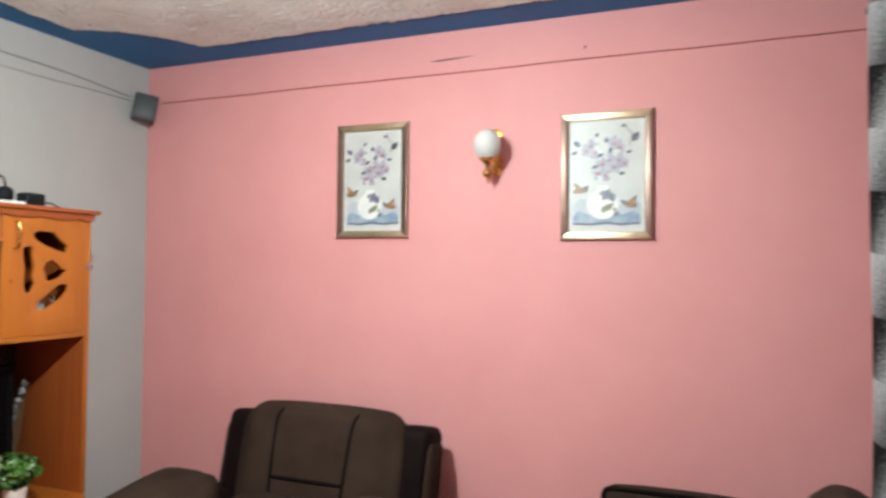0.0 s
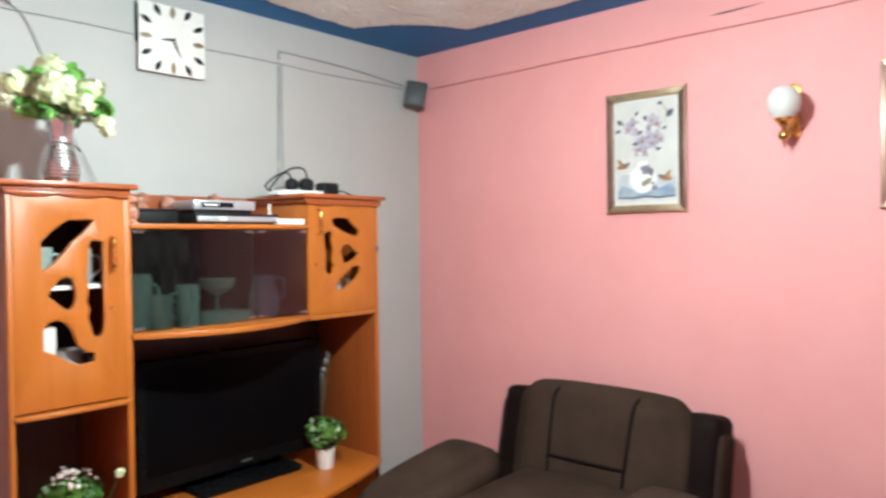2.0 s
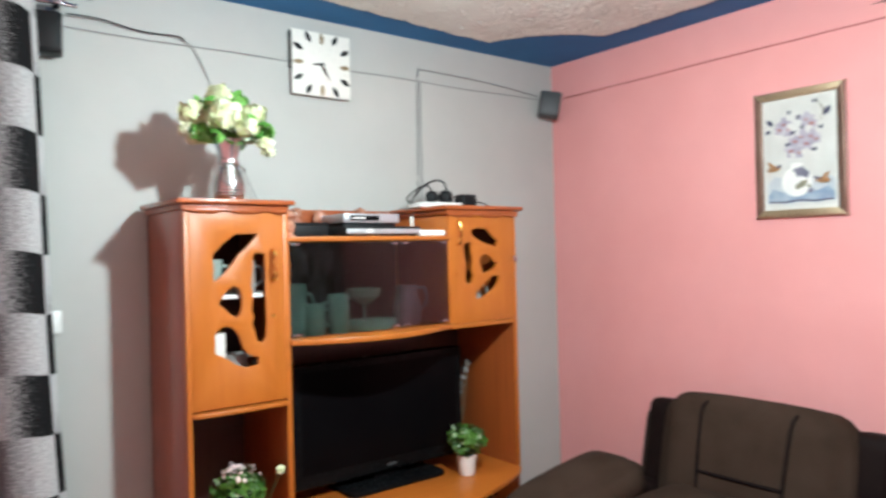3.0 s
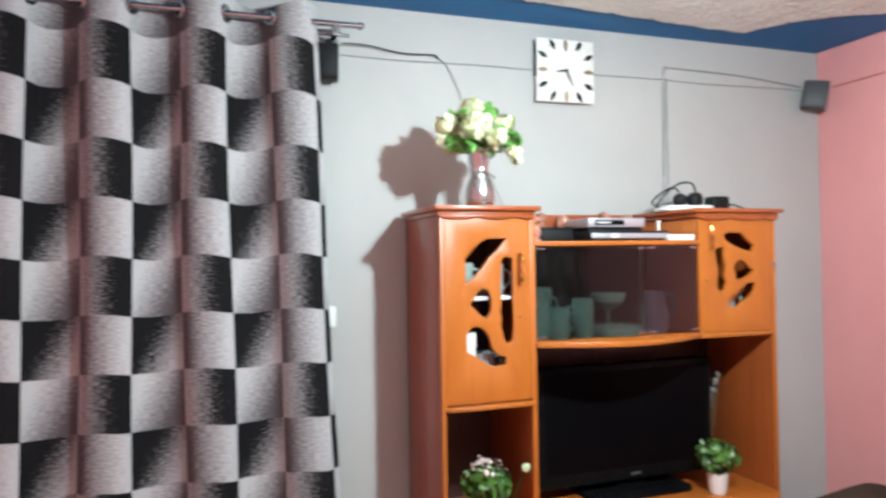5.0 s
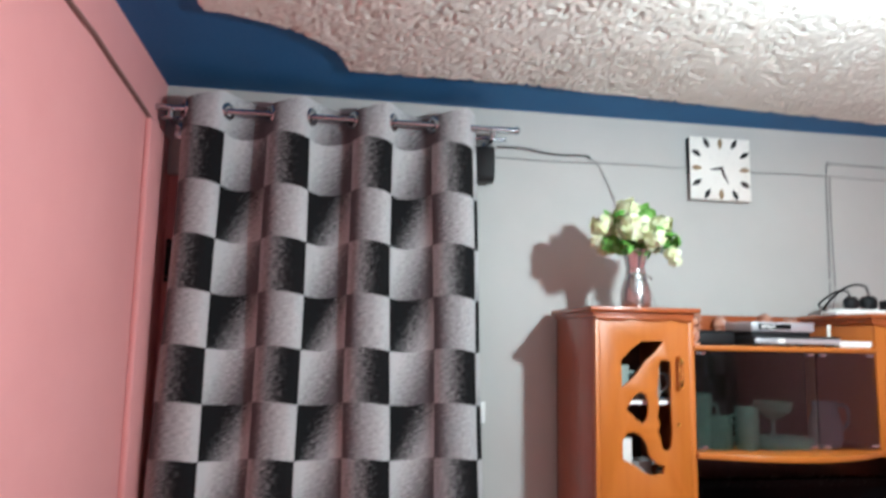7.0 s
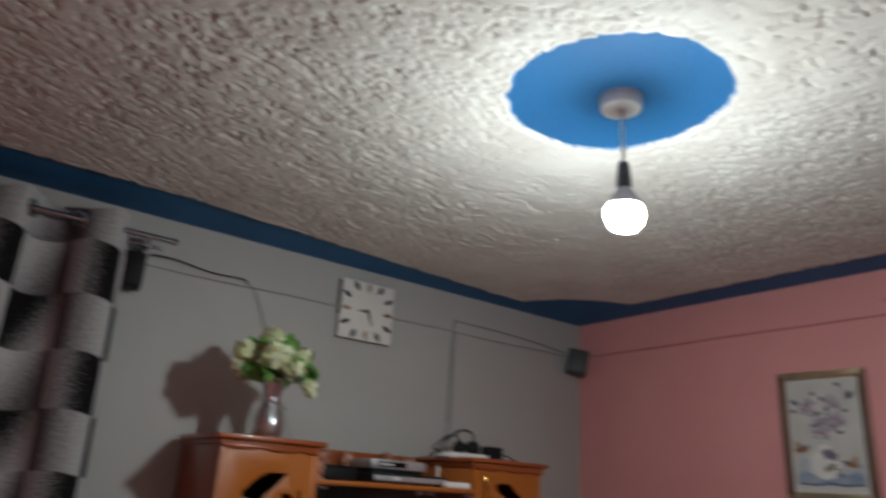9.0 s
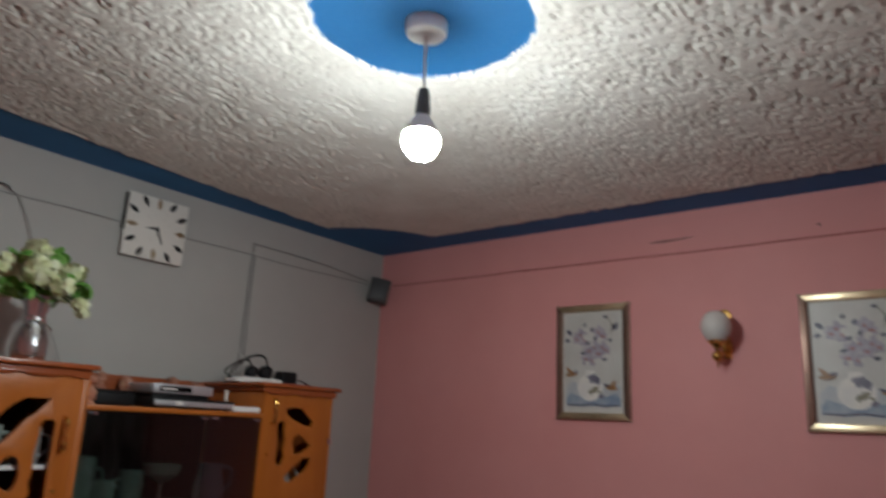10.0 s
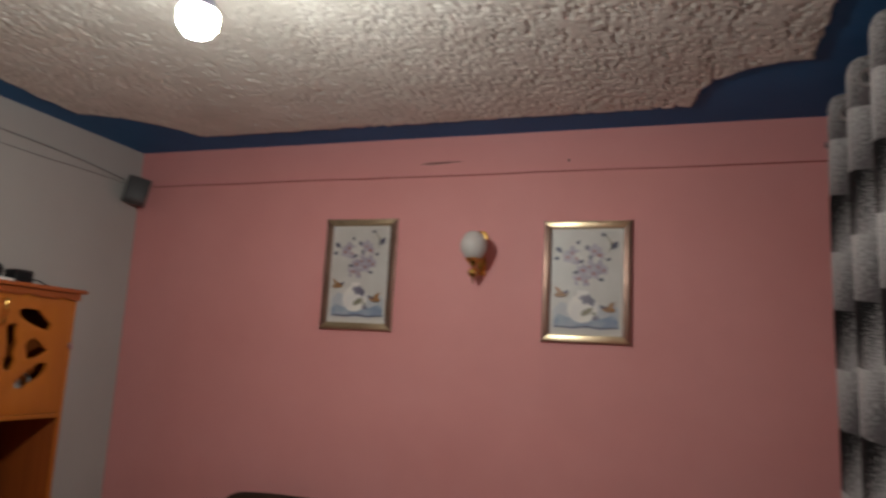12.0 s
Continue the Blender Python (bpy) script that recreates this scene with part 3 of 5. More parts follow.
# ---- framed prints ----
def framed_print(x0, x1, z0, z1, label):
    pr = thing("framed_print", ((x0 + x1) / 2, 0, z0), label, "picture", group="prints on the pink wall")
    w = 0.025
    # four mitred mouldings
    def rail(pts, mat):
        m = Matrix.Translation((0, -0.002, 0)) @ ON_NORTH
        part("frame_rail", slab([pts], 0.022, m, 0.004), mat, pr, "gilt rail" if mat is GILT else "bronze rail")
    e = 0.0006
    rail([(x0, z1), (x1, z1), (x1 - w, z1 - w), (x0 + w, z1 - w)], GILT)
    rail([(x0, z0), (x0 + w, z0 + w), (x1 - w, z0 + w), (x1, z0)], GILT)
    rail([(x0, z0 + e), (x0, z1 - e), (x0 + w - e, z1 - w), (x0 + w - e, z0 + w)], BRONZE)
    rail([(x1, z0 + e), (x1 - w + e, z0 + w), (x1 - w + e, z1 - w), (x1, z1 - e)], BRONZE)
    X0, X1, Z0, Z1 = x0 + w, x1 - w, z0 + w, z1 - w
    W, H = X1 - X0, Z1 - Z0

    def at(u, v):
        return X0 + u * W, Z0 + v * H

    count, ground = [0], []

    def layer(name, polys, mat):
        count[0] += 1
        under = ground[0] if ground else pr
        return part(name, slab(polys, 0.0008, Matrix.Translation((0, -0.009 - 0.00009 * count[0], 0)) @ ON_NORTH), mat, under, smooth=0)

    layer("mount", [[(X0 - 0.004, Z0 - 0.004), (X1 + 0.004, Z0 - 0.004), (X1 + 0.004, Z1 + 0.004), (X0 - 0.004, Z1 + 0.004)]], MAT_W)
    ground.append(layer("print_ground", [rounded(X0 + 0.016, X1 - 0.016, Z0 + 0.018, Z1 - 0.016, 0.02)], PAPER))
    layer("printed_haze", [[at(*q) for q in ((0.06, 0.07), (0.94, 0.07), (0.94, 0.25), (0.84, 0.30), (0.7, 0.27), (0.5, 0.31), (0.3, 0.28), (0.16, 0.31), (0.06, 0.24))]], HAZE)
    layer("printed_cloth", [[at(*q) for q in ((0.06, 0.07), (0.15, 0.075), (0.3, 0.06), (0.5, 0.075), (0.7, 0.058), (0.86, 0.075), (0.94, 0.07), (0.93, 0.14), (0.86, 0.20), (0.72, 0.16), (0.5, 0.18), (0.28, 0.16), (0.13, 0.20), (0.07, 0.14))]], CLOTHBLUE)
    cx, cz = at(0.455, 0.25)
    layer("printed_hem", [[at(*q) for q in ((0.08, 0.075), (0.3, 0.066), (0.5, 0.08), (0.7, 0.064), (0.92, 0.075), (0.92, 0.09), (0.7, 0.08), (0.5, 0.096), (0.3, 0.082), (0.08, 0.09))]], INK)
    layer("printed_vase", [ellipse(cx, cz, 0.205 * W, 0.132 * H), ellipse(cx, cz + 0.128 * H, 0.1 * W, 0.03 * H)][:1], VASEWHITE)
    layer("printed_neck", [rounded(cx - 0.075 * W, cx + 0.075 * W, cz + 0.1 * H, cz + 0.165 * H, 0.008)], VASEWHITE)
    r = random.Random(11)
    for u, v, a, b, t, ink in ((0.50, 0.335, 0.085, 0.05, 60, INKPALE), (0.57, 0.315, 0.075, 0.045, 110, INKPALE), (0.45, 0.350, 0.05, 0.03, 20, INKPALE), (0.53, 0.225, 0.085, 0.036, 35, OLIVE),
                               (0.47, 0.205, 0.05, 0.03, 80, OLIVE), (0.63, 0.165, 0.05, 0.03, 20, INKPALE), (0.61, 0.205, 0.03, 0.02, 0, OLIVE)):
        x, z = at(u, v)
        layer("printed_spray", [leaf_shape(x, z, a * W, b * H * 0.75, t, 7)], ink)
    for u, v, a in ((0.30, 0.76, 0.085), (0.36, 0.71, 0.075), (0.24, 0.72, 0.06), (0.60, 0.78, 0.085), (0.67, 0.74, 0.06), (0.53, 0.63, 0.095), (0.66, 0.63, 0.085), (0.45, 0.60, 0.075), (0.60, 0.57, 0.07), (0.40, 0.52, 0.075), (0.5, 0.5, 0.06), (0.73, 0.6, 0.05)):
        a *= 1.12
        x, z = at(u, v)
        petals = []
        for k in range(5):
            t = 72 * k + 30 * r.random()
            petals.append(ellipse(x + 0.55 * a * W * math.cos(radians(t)), z + 0.55 * a * W * math.sin(radians(t)), 0.62 * a * W, 0.42 * a * W, t, 10))
        for one in petals:
            layer("printed_petal", [one], LILAC if r.random() < 0.9 else MAT_W)
        layer("printed_eye", [ellipse(x, z, 0.020 * W * (1 + r.random()), 0.024 * W, 0, 10)], ROSE)
    for u, v, t, s in ((0.12, 0.79, 140, 1.3), (0.09, 0.71, 20, 1.0), (0.38, 0.86, 50, 0.8), (0.50, 0.81, 70, 0.9), (0.87, 0.83, 55, 1.5), (0.72, 0.93, 10, 0.8), (0.43, 0.68, 30, 0.9), (0.36, 0.58, 20, 1.0), (0.70, 0.515, 10, 0.9), (0.55, 0.72, 80, 0.8), (0.79, 0.70, 20, 0.8)):
        x, z = at(u, v)
        layer("printed_leaf", [leaf_shape(x, z, 0.048 * W * s, 0.026 * W * s, t, 6)], INK)
    x0b, z0b = at(0.74, 0.93)
    layer("printed_stalk", [[(x0b, z0b), (x0b + 0.003, z0b), (x0b + 0.10 * W, z0b - 0.08 * H), (x0b + 0.06 * W, z0b - 0.17 * H), (x0b + 0.055 * W, z0b - 0.17 * H), (x0b + 0.08 * W, z0b - 0.08 * H)]], OLIVE)
    # two plain ochre shapes beside the vase
    for u, v, flip in ((0.16, 0.375, 1), (0.80, 0.245, -1)):
        x, z = at(u, v)
        layer("printed_motif", [ellipse(x, z, 0.095 * W, 0.024 * H, 8 * flip, 14)], OCHRE)
        layer("printed_motif", [ellipse(x + 0.075 * W * flip, z + 0.022 * H, 0.04 * W, 0.013 * H, 25 * flip, 12)], INK)
        layer("printed_motif", [leaf_shape(x - 0.03 * W * flip, z + 0.032 * H, 0.085 * W, 0.018 * H, -48 * flip, 6)], OCHRE)
    return pr


framed_print(1.243, 1.614, 1.599, 2.137, "framed flower print, worn bronze frame, on pink wall")
framed_print(2.350, 2.724, 1.583, 2.114, "framed flower print, gilt-edged frame, beside the wall lamp")


# ---- wall lamp ----
def wall_lamp(x=2.055):
    lp = thing("wall_lamp", (x, 0, 1.83), "unlit brass wall lamp with white globe shade", "wall lamp")
    part("backplate", slab([ellipse(x - 0.006, 2.044, 0.026, 0.032, 0, 28)], 0.012, ON_NORTH, 0.004), BRASS, lp)
    part("stem_plate", slab([rounded(x - 0.016, x + 0.008, 1.93, 2.03, 0.006)], 0.010, ON_NORTH, 0.003), BRASS, lp)
    part("lower_plate", slab([[(x - 0.016, 1.940), (x + 0.014, 1.940), (x + 0.017, 1.90), (x + 0.012, 1.870), (x - 0.006, 1.870), (x - 0.016, 1.90)]], 0.018, ON_NORTH, 0.004), BRASS, lp)
    part("arm", tube(smooth_path([(x, -0.012, 1.90), (x - 0.004, -0.05, 1.885), (x - 0.008, -0.112, 1.885), (x - 0.008, -0.125, 1.905)]), 0.008, 10), BRASS, lp)
    part("cup", lathe([(0.0, 0.0), (0.015, 0.002), (0.02, 0.014), (0.034, 0.024), (0.036, 0.034), (0.0, 0.034)], at=(x - 0.008, -0.125, 1.897)), BRASS, lp)
    part("ball", sphere((x - 0.020, -0.080, 1.872), 0.023, 20), BRASS, lp)
    part("finial", lathe([(0.0, 0.0), (0.003, 0.004), (0.004, 0.02), (0.008, 0.026), (0.0, 0.032)], at=(x - 0.020, -0.080, 1.820), n=12), BRASS, lp)
    part("globe", lathe([(0.0, 0.127), (0.02, 0.125), (0.042, 0.112), (0.058, 0.085), (0.062, 0.06), (0.056, 0.032), (0.04, 0.008), (0.03, 0.0), (0.0, 0.0)], at=(x - 0.008, -0.125, 1.928), n=36), OPAL, lp, "white ribbed opal globe")


wall_lamp()


# ---- pendant bulb ----
def pendant_bulb():
    x, y, z = BULB_AT
    pb = thing("pendant_lamp", (x, y, z - 0.06), "lit bare bulb hanging from white ceiling rose", "pendant lamp")
    part("ceiling_rose", lathe([(0.0, CEIL), (0.055, CEIL), (0.055, CEIL - 0.004), (0.053, CEIL - 0.032), (0.050, CEIL - 0.036), (0.016, CEIL - 0.038), (0.0, CEIL - 0.040)], at=(x - 0.003, y, 0), n=32), WHITE, pb)
    part("cord", tube(arc((x - 0.003, y, CEIL - 0.03), (x, y, z + 0.135), 0.0, 4), 0.004), WHITE, pb)
    part("holder", lathe([(0.0, 0.14), (0.012, 0.138), (0.016, 0.12), (0.019, 0.085), (0.019, 0.062), (0.0, 0.062)], at=(x, y, z), n=20), CHARCOAL, pb, "grey lamp holder")
    part("collar", lathe([(0.0428, 0.0145), (0.0435, 0.016), (0.041, 0.025), (0.034, 0.040), (0.026, 0.053), (0.020, 0.060), (0.0185, 0.066), (0.0, 0.066)], at=(x, y, z), n=28), WHITE, pb, "white plastic bulb collar")
    part("bulb", lathe([(0.0, -0.052), (0.012, -0.0505), (0.023, -0.046), (0.032, -0.0385), (0.040, -0.028), (0.0445, -0.017), (0.046, -0.006), (0.0455, 0.004), (0.0436, 0.011), (0.042, 0.015), (0.0, 0.015)], at=(x, y, z), n=28), GLOW, pb, "glowing white dome of the bulb")




pendant_bulb()


# ---- curtains ----
def curtain_panel(length, z_top, z_low, period, depth, square, rows_at, sway=0.03, phase=0.0):
    """Cloth hung in even waves, in local x (along the rail), y (out from it) and z. UV counts the squares of the cloth."""
    n = int(length / 0.0085)
    m = 90
    # arc length along the wave, so that the checks are even on the cloth
    def wave(s, k):
        a = 2 * math.pi * s / period + phase
        square = math.tanh(1.9 * math.sin(a)) / math.tanh(1.9)
        return depth * (square * (1 - 0.3 * k) + 0.3 * k * math.sin(a) + 0.10 * k * math.sin(a * 0.5 + 1.0))
    bm = bmesh.new()
    uvl = bm.loops.layers.uv.new("UVMap")
    grid, cloth = [], []
    total = 0.0
    last = None
    for i in range(n + 1):
        s = length * i / n
        p = (s, wave(s, 0))
        if last:
            total += math.hypot(p[0] - last[0], p[1] - last[1])
        last = p
        cloth.append(total)
    for j in range(m + 1):
        k = j / m
        z = z_top + (z_low - z_top) * k
        row = []
        for i in range(n + 1):
            s = length * i / n
            spread = (s - 0.55) * 0.15 * k ** 1.3
            y = wave(s, k) * (1 + 0.12 * math.sin(7 * k + i * 0.01)) + sway * 0.25 * math.sin(3.0 * k + s * 2.0)
            scallop = (0.018 * math.cos(2 * math.pi * s / period + phase) * (1 - k)) if j == 0 else 0.0
            row.append(bm.verts.new((s + spread + 0.004 * math.sin(9 * k + s * 11), y, z + scallop)))
        grid.append(row)
    repeat = cloth[-1] / (length / period)
    for j in range(m):
        for i in range(n):
            f = bm.faces.new((grid[j][i], grid[j][i + 1], grid[j + 1][i + 1], grid[j + 1][i]))
            for lp, (jj, ii) in zip(f.loops, ((j, i), (j, i + 1), (j + 1, i + 1), (j + 1, i))):
                z = z_top + (z_low - z_top) * jj / m
                s_here = length * ii / n
                sag = 0.05 * math.sin(2 * math.pi * s_here / period + phase + 0.5)
                lp[uvl].uv = (2 * cloth[ii] / repeat + 0.0, (z - rows_at) / square + sag + 40)
    return bm


def curtain(m, length, z_top, z_low, period, rows_at, label, rod_from, rod_to, rings, phase):
    cu = thing("curtain", m, label, "curtain", group="checked curtains")
    part("cloth", curtain_panel(length, z_top, z_low, period, 0.050, 0.2025, rows_at, phase=phase), CLOTH, cu, smooth=180, local=True)
    cloth = cu.children[0]
    for k, r in enumerate(rings):
        mm = pose(r, 0.0, z_top - 0.055, 0, 0, 28 if k % 2 == 0 else -28) @ pose(0, 0, 0, 0, 90, 0)
        part("eyelet", lathe([(0.020, -0.006), (0.033, -0.006), (0.036, 0.0), (0.033, 0.006), (0.020, 0.006), (0.020, -0.006)], m=mm, n=24), CHROME, cloth, "chrome eyelet", local=True)
    rail = thing("curtain_rail", m, "double chrome curtain rail with end caps on brackets", "curtain rail")
    part("rod", tube([(rod_from, 0, z_top - 0.055), (rod_to, 0, z_top - 0.055)], 0.0115, 14), CHROME, rail, local=True)
    part("rear_rod", tube([(rod_from, 0.07, z_top - 0.075), (rod_to - 0.02, 0.07, z_top - 0.075)], 0.008, 12), CHROME, rail, local=True)
    for e, d in ((rod_from, -1), (rod_to, 1)):
        part("end_cap", lathe([(0.0, 0.0), (0.0145, 0.0), (0.0155, 0.012), (0.009, 0.02), (0.0, 0.022)], m=pose(e, 0, z_top - 0.055, 0, 90 * d, 0), n=18), CHROME, rail, local=True)
    for e in (rod_from + 0.06, rod_to - 0.09):
        bmb = box(e - 0.012, e + 0.012, -0.004, 0.150, z_top - 0.098, z_top - 0.088, 0.002)
        box(e - 0.014, e + 0.014, 0.142, 0.152, z_top - 0.135, z_top - 0.07, 0.002, bm=bmb)
        part("bracket", bmb, CHROME, rail, local=True)
        part("cradle", lathe([(0.0, 0.0), (0.012, 0.002), (0.014, 0.03), (0.0, 0.032)], m=pose(e, 0, z_top - 0.093), n=14), CHROME, rail, local=True)
    return cu


# local x runs along the west wall towards the north, local +y points at the wall
M_WEST = Matrix(((0, -1, 0, 0.165), (1, 0, 0, -3.815), (0, 0, 1, 0), (0, 0, 0, 1)))
curtain(M_WEST, 1.145, 2.462, 0.04, 0.318, 2.322, "grey and black checked eyelet curtain over the doorway", -0.10, 1.30, [0.318 * (k * math.pi - 2.97) / (2 * math.pi) for k in range(1, 8)], 2.97)
M_EAST = Matrix(((0, 1, 0, EAST - 0.17), (-1, 0, 0, -0.16), (0, 0, 1, 0), (0, 0, 0, 1)))
curtain(M_EAST, 1.50, 2.46, 0.04, 0.318, 2.32, "grey and black checked eyelet curtain on pink wall", -0.08, 1.62, [0.318 * (k * math.pi - 0.6) / (2 * math.pi) for k in range(1, 10)], 0.6)

# ---- the wall unit ----
FX = 0.467                       # front plane of the doors
YL0, YL1 = -2.297, -1.937        # left tower
YR0, YR1 = -1.168, -0.772        # right tower
ZB, ZTOP = 0.480, 1.648          # bench top, underside of the cornices
BACK = 0.05
BOW = 0.13


def bow_x(y, front=FX, bow=BOW):
    """Bowed front between the towers."""
    t = (y - YL1) / (YR0 - YL1)
    return front + bow * math.sin(math.pi * max(0.0, min(1.0, t))) ** 0.9


def bowed_board(z0, z1, front, y0=YL1, y1=YR0, bow=BOW, back=BACK):
    n = 24
    ys = [y0 + (y1 - y0) * i / n for i in range(n + 1)]
    poly = [(back, y0)] + [(bow_x(y, front, bow), y) for y in ys] + [(back, y1)]
    return slab([poly], z1 - z0, Matrix.Translation((0, 0, z0)), 0.003)


def door_panel(y0, y1, z0, z1, holes, x=FX - 0.018):
    polys = [[(y0, z0), (y1, z0), (y1, z1), (y0, z1)]]
    for h in holes:
        polys.append([(y0 + u * (y1 - y0), z0 + v * (z1 - z0)) for u, v in h])
    return slab(polys, 0.018, Matrix.Translation((x, 0, 0)) @ ON_WEST, 0.002)


def scallop(y0, y1, z0, z1, x):
    """Wavy valance under a cornice."""
    pts = [(y0, z1)] + [(y0 + (y1 - y0) * i / 40, z0 + 0.0035 * math.cos(2 * math.pi * 2.5 * i / 40) + 0.0015 * math.cos(2 * math.pi * 5 * i / 40)) for i in range(41)] + [(y1, z1)]
    return slab([pts], 0.012, Matrix.Translation((x, 0, 0)) @ ON_WEST, 0.002)


wu = thing("wall_unit", (0.25, -1.54, 0.0), "orange varnished wooden wall unit with carved doors", "wall unit")
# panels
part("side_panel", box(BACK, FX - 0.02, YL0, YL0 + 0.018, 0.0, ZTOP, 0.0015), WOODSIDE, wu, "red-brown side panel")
part("front_post", box(FX - 0.0195, FX, YL0, YL0 + 0.016, 0.0, ZTOP, 0.003), WOOD, wu)
# inner faces get the shaded wood; thin plain strips keep the lit front edges
part("divider", box(BACK, FX - 0.004, YL1, YL1 + 0.018, ZB, ZTOP, 0.002), WOODSHADED, wu, "orange divider, coloured as in shade")
part("front_post", box(FX - 0.0035, FX + 0.001, YL1 - 0.001, YL1 + 0.019, ZB, ZTOP, 0.001), WOOD, wu)
part("side_panel", box(BACK, FX - 0.004, YR1 - 0.018, YR1, 0.0, ZTOP, 0.002), WOODSHADED, wu, "orange side panel, coloured as in shade")
part("front_post", box(FX - 0.0035, FX + 0.001, YR1 - 0.019, YR1 + 0.001, ZB, ZTOP, 0.001), WOOD, wu)
part("tower_side", box(BACK, FX - 0.019, YR0, YR0 + 0.016, 1.165, ZTOP, 0.002), WOOD, wu)
part("back_panel", box(BACK - 0.008, BACK, YL0, YR1, 0.02, 1.640), WOODDARK, wu, "dark brown backing")
part("back_edge", box(BACK + 0.001, BACK + 0.02, YL1 + 0.018, YR0, 1.575, 1.680, 0.003), WOODRED, wu, "red-brown back rail")
# left tower
part("tower_floor", box(BACK, FX - 0.019, YL0 + 0.018, YL1, 0.945, 0.962), WOODX, wu)
lip = slab([[(FX - 0.018, YL0 + 0.014), (FX + 0.004, YL0 + 0.016), (FX + 0.016, YL0 + 0.03), (FX + 0.022, YL0 + 0.08), (FX + 0.022, YL1 - 0.02), (FX + 0.012, YL1 + 0.0), (FX - 0.018, YL1)]], 0.016, Matrix.Translation((0, 0, 0.940)), 0.005)
part("rounded_lip", lip, WOODX, wu)
part("tower_shelf", box(BACK, FX - 0.03, YL0 + 0.018, YL1, 1.336, 1.350), WHITE, wu, "white edged inner shelf")
HOLES_L = [
    [(0.245, 0.785), (0.26, 0.80), (0.30, 0.815), (0.33, 0.835), (0.37, 0.85), (0.42, 0.868), (0.47, 0.882), (0.70, 0.885), (0.66, 0.86), (0.60, 0.825), (0.50, 0.785), (0.44, 0.745), (0.36, 0.70), (0.25, 0.66)],
    [(0.29, 0.535), (0.33, 0.565), (0.38, 0.60), (0.44, 0.617), (0.50, 0.603), (0.525, 0.565), (0.525, 0.52), (0.505, 0.485), (0.46, 0.468), (0.40, 0.485), (0.33, 0.52)],
    [(0.655, 0.745), (0.68, 0.765), (0.74, 0.765), (0.785, 0.76), (0.79, 0.66), (0.785, 0.57), (0.79, 0.44), (0.78, 0.37), (0.74, 0.345), (0.68, 0.355), (0.66, 0.40), (0.635, 0.44), (0.655, 0.47), (0.63, 0.505), (0.65, 0.55), (0.635, 0.62), (0.65, 0.68)],
    [(0.255, 0.37), (0.30, 0.40), (0.37, 0.41), (0.44, 0.395), (0.50, 0.355), (0.53, 0.30), (0.60, 0.265), (0.68, 0.255), (0.67, 0.215), (0.55, 0.208), (0.46, 0.225), (0.36, 0.26), (0.255, 0.285)],
]
def spread(hole, a, b):
    """An opening widened round its own middle."""
    cu, cv = sum(u for u, v in hole) / len(hole), sum(v for u, v in hole) / len(hole)
    return [(cu + a * (u - cu), cv - 0.012 + b * (v - cv)) for u, v in hole]


HOLES_L = [spread(hole, 1.10, 1.13) for hole in HOLES_L]
ld = part("door", door_panel(YL0 + 0.018, YL1 - 0.002, 0.964, ZTOP - 0.002, HOLES_L), WOOD, wu, "carved orange wooden door")
part("handle", tube(smooth_path([(FX, -1.985, 1.505), (FX + 0.026, -1.985, 1.495), (FX + 0.03, -1.985, 1.45), (FX + 0.026, -1.985, 1.405), (FX, -1.985, 1.395)]), 0.0065, 10), BRASS, ld, "brass bow handle")
part("lock", lathe([(0, 0.004), (0.006, 0.003), (0.007, 0.0)], m=Matrix.Translation((FX, -1.985, 1.268)) @ pose(0, 0, 0, 0, 90, 0)), BRASS, ld)
# cornices
def cornice(y0, y1, front):
    part("cornice", box(BACK, front, y0, y1, ZTOP + 0.018, ZTOP + 0.036, 0.005), WOODRED, wu, "red-brown cornice board")
    part("cornice", box(BACK, FX + 0.010, y0 + 0.018, y1 - 0.018, ZTOP, ZTOP + 0.018, 0.003), WOODRED, wu, "red-brown cornice board")
    part("valance", scallop(y0 + 0.026, y1 - 0.026, ZTOP - 0.008, ZTOP - 0.0005, FX + 0.0005), WOODRED, wu)


cornice(YL0 - 0.028, YL1 + 0.036, FX + 0.030)
cornice(YR0 - 0.035, YR1 + 0.033, FX + 0.026)
# middle
part("top_shelf", bowed_board(1.534, 1.552, FX + 0.004, YL1 + 0.018, YR0, bow=0.02), WOODX, wu)
part("bow_shelf", bowed_board(1.153, 1.173, FX + 0.006, YL1 + 0.018, YR0), WOODX, wu)
part("tower_floor", box(BACK, FX, YR0, YR1 - 0.018, 1.146, 1.165, 0.002), WOODX, wu)


def glass_door(y0, y1, mat):
    n = 14
    bm = bmesh.new()
    rows = []
    for i in range(n + 1):
        y = y0 + (y1 - y0) * i / n
        x = bow_x(y, FX - 0.012, 0.012)
        rows.append([bm.verts.new((x + dx, y, z)) for dx, z in ((0, 1.178), (0.004, 1.178), (0.004, 1.531), (0, 1.531))])
    for a, b in zip(rows, rows[1:]):
        for k in range(4):
            bm.faces.new((a[k], a[(k + 1) % 4], b[(k + 1) % 4], b[k]))
    bm.faces.new(rows[0])
    bm.faces.new(rows[-1])
    bmesh.ops.recalc_face_normals(bm, faces=bm.faces[:])
    g = part("glass_door", bm, mat, wu, "smoked glass door")
    for y in (y0 + 0.025, y1 - 0.025):
        for z in (1.523, 1.186):
            x = bow_x(y, FX - 0.012, 0.012) + 0.004
            part("clip", box(x, x + 0.005, y - 0.018, y + 0.018, z - 0.006, z + 0.006, 0.002), CHROME, g, "chrome hinge clip")


YM = -1.430
glass_door(YL1 + 0.021, YM - 0.001, GLASS)
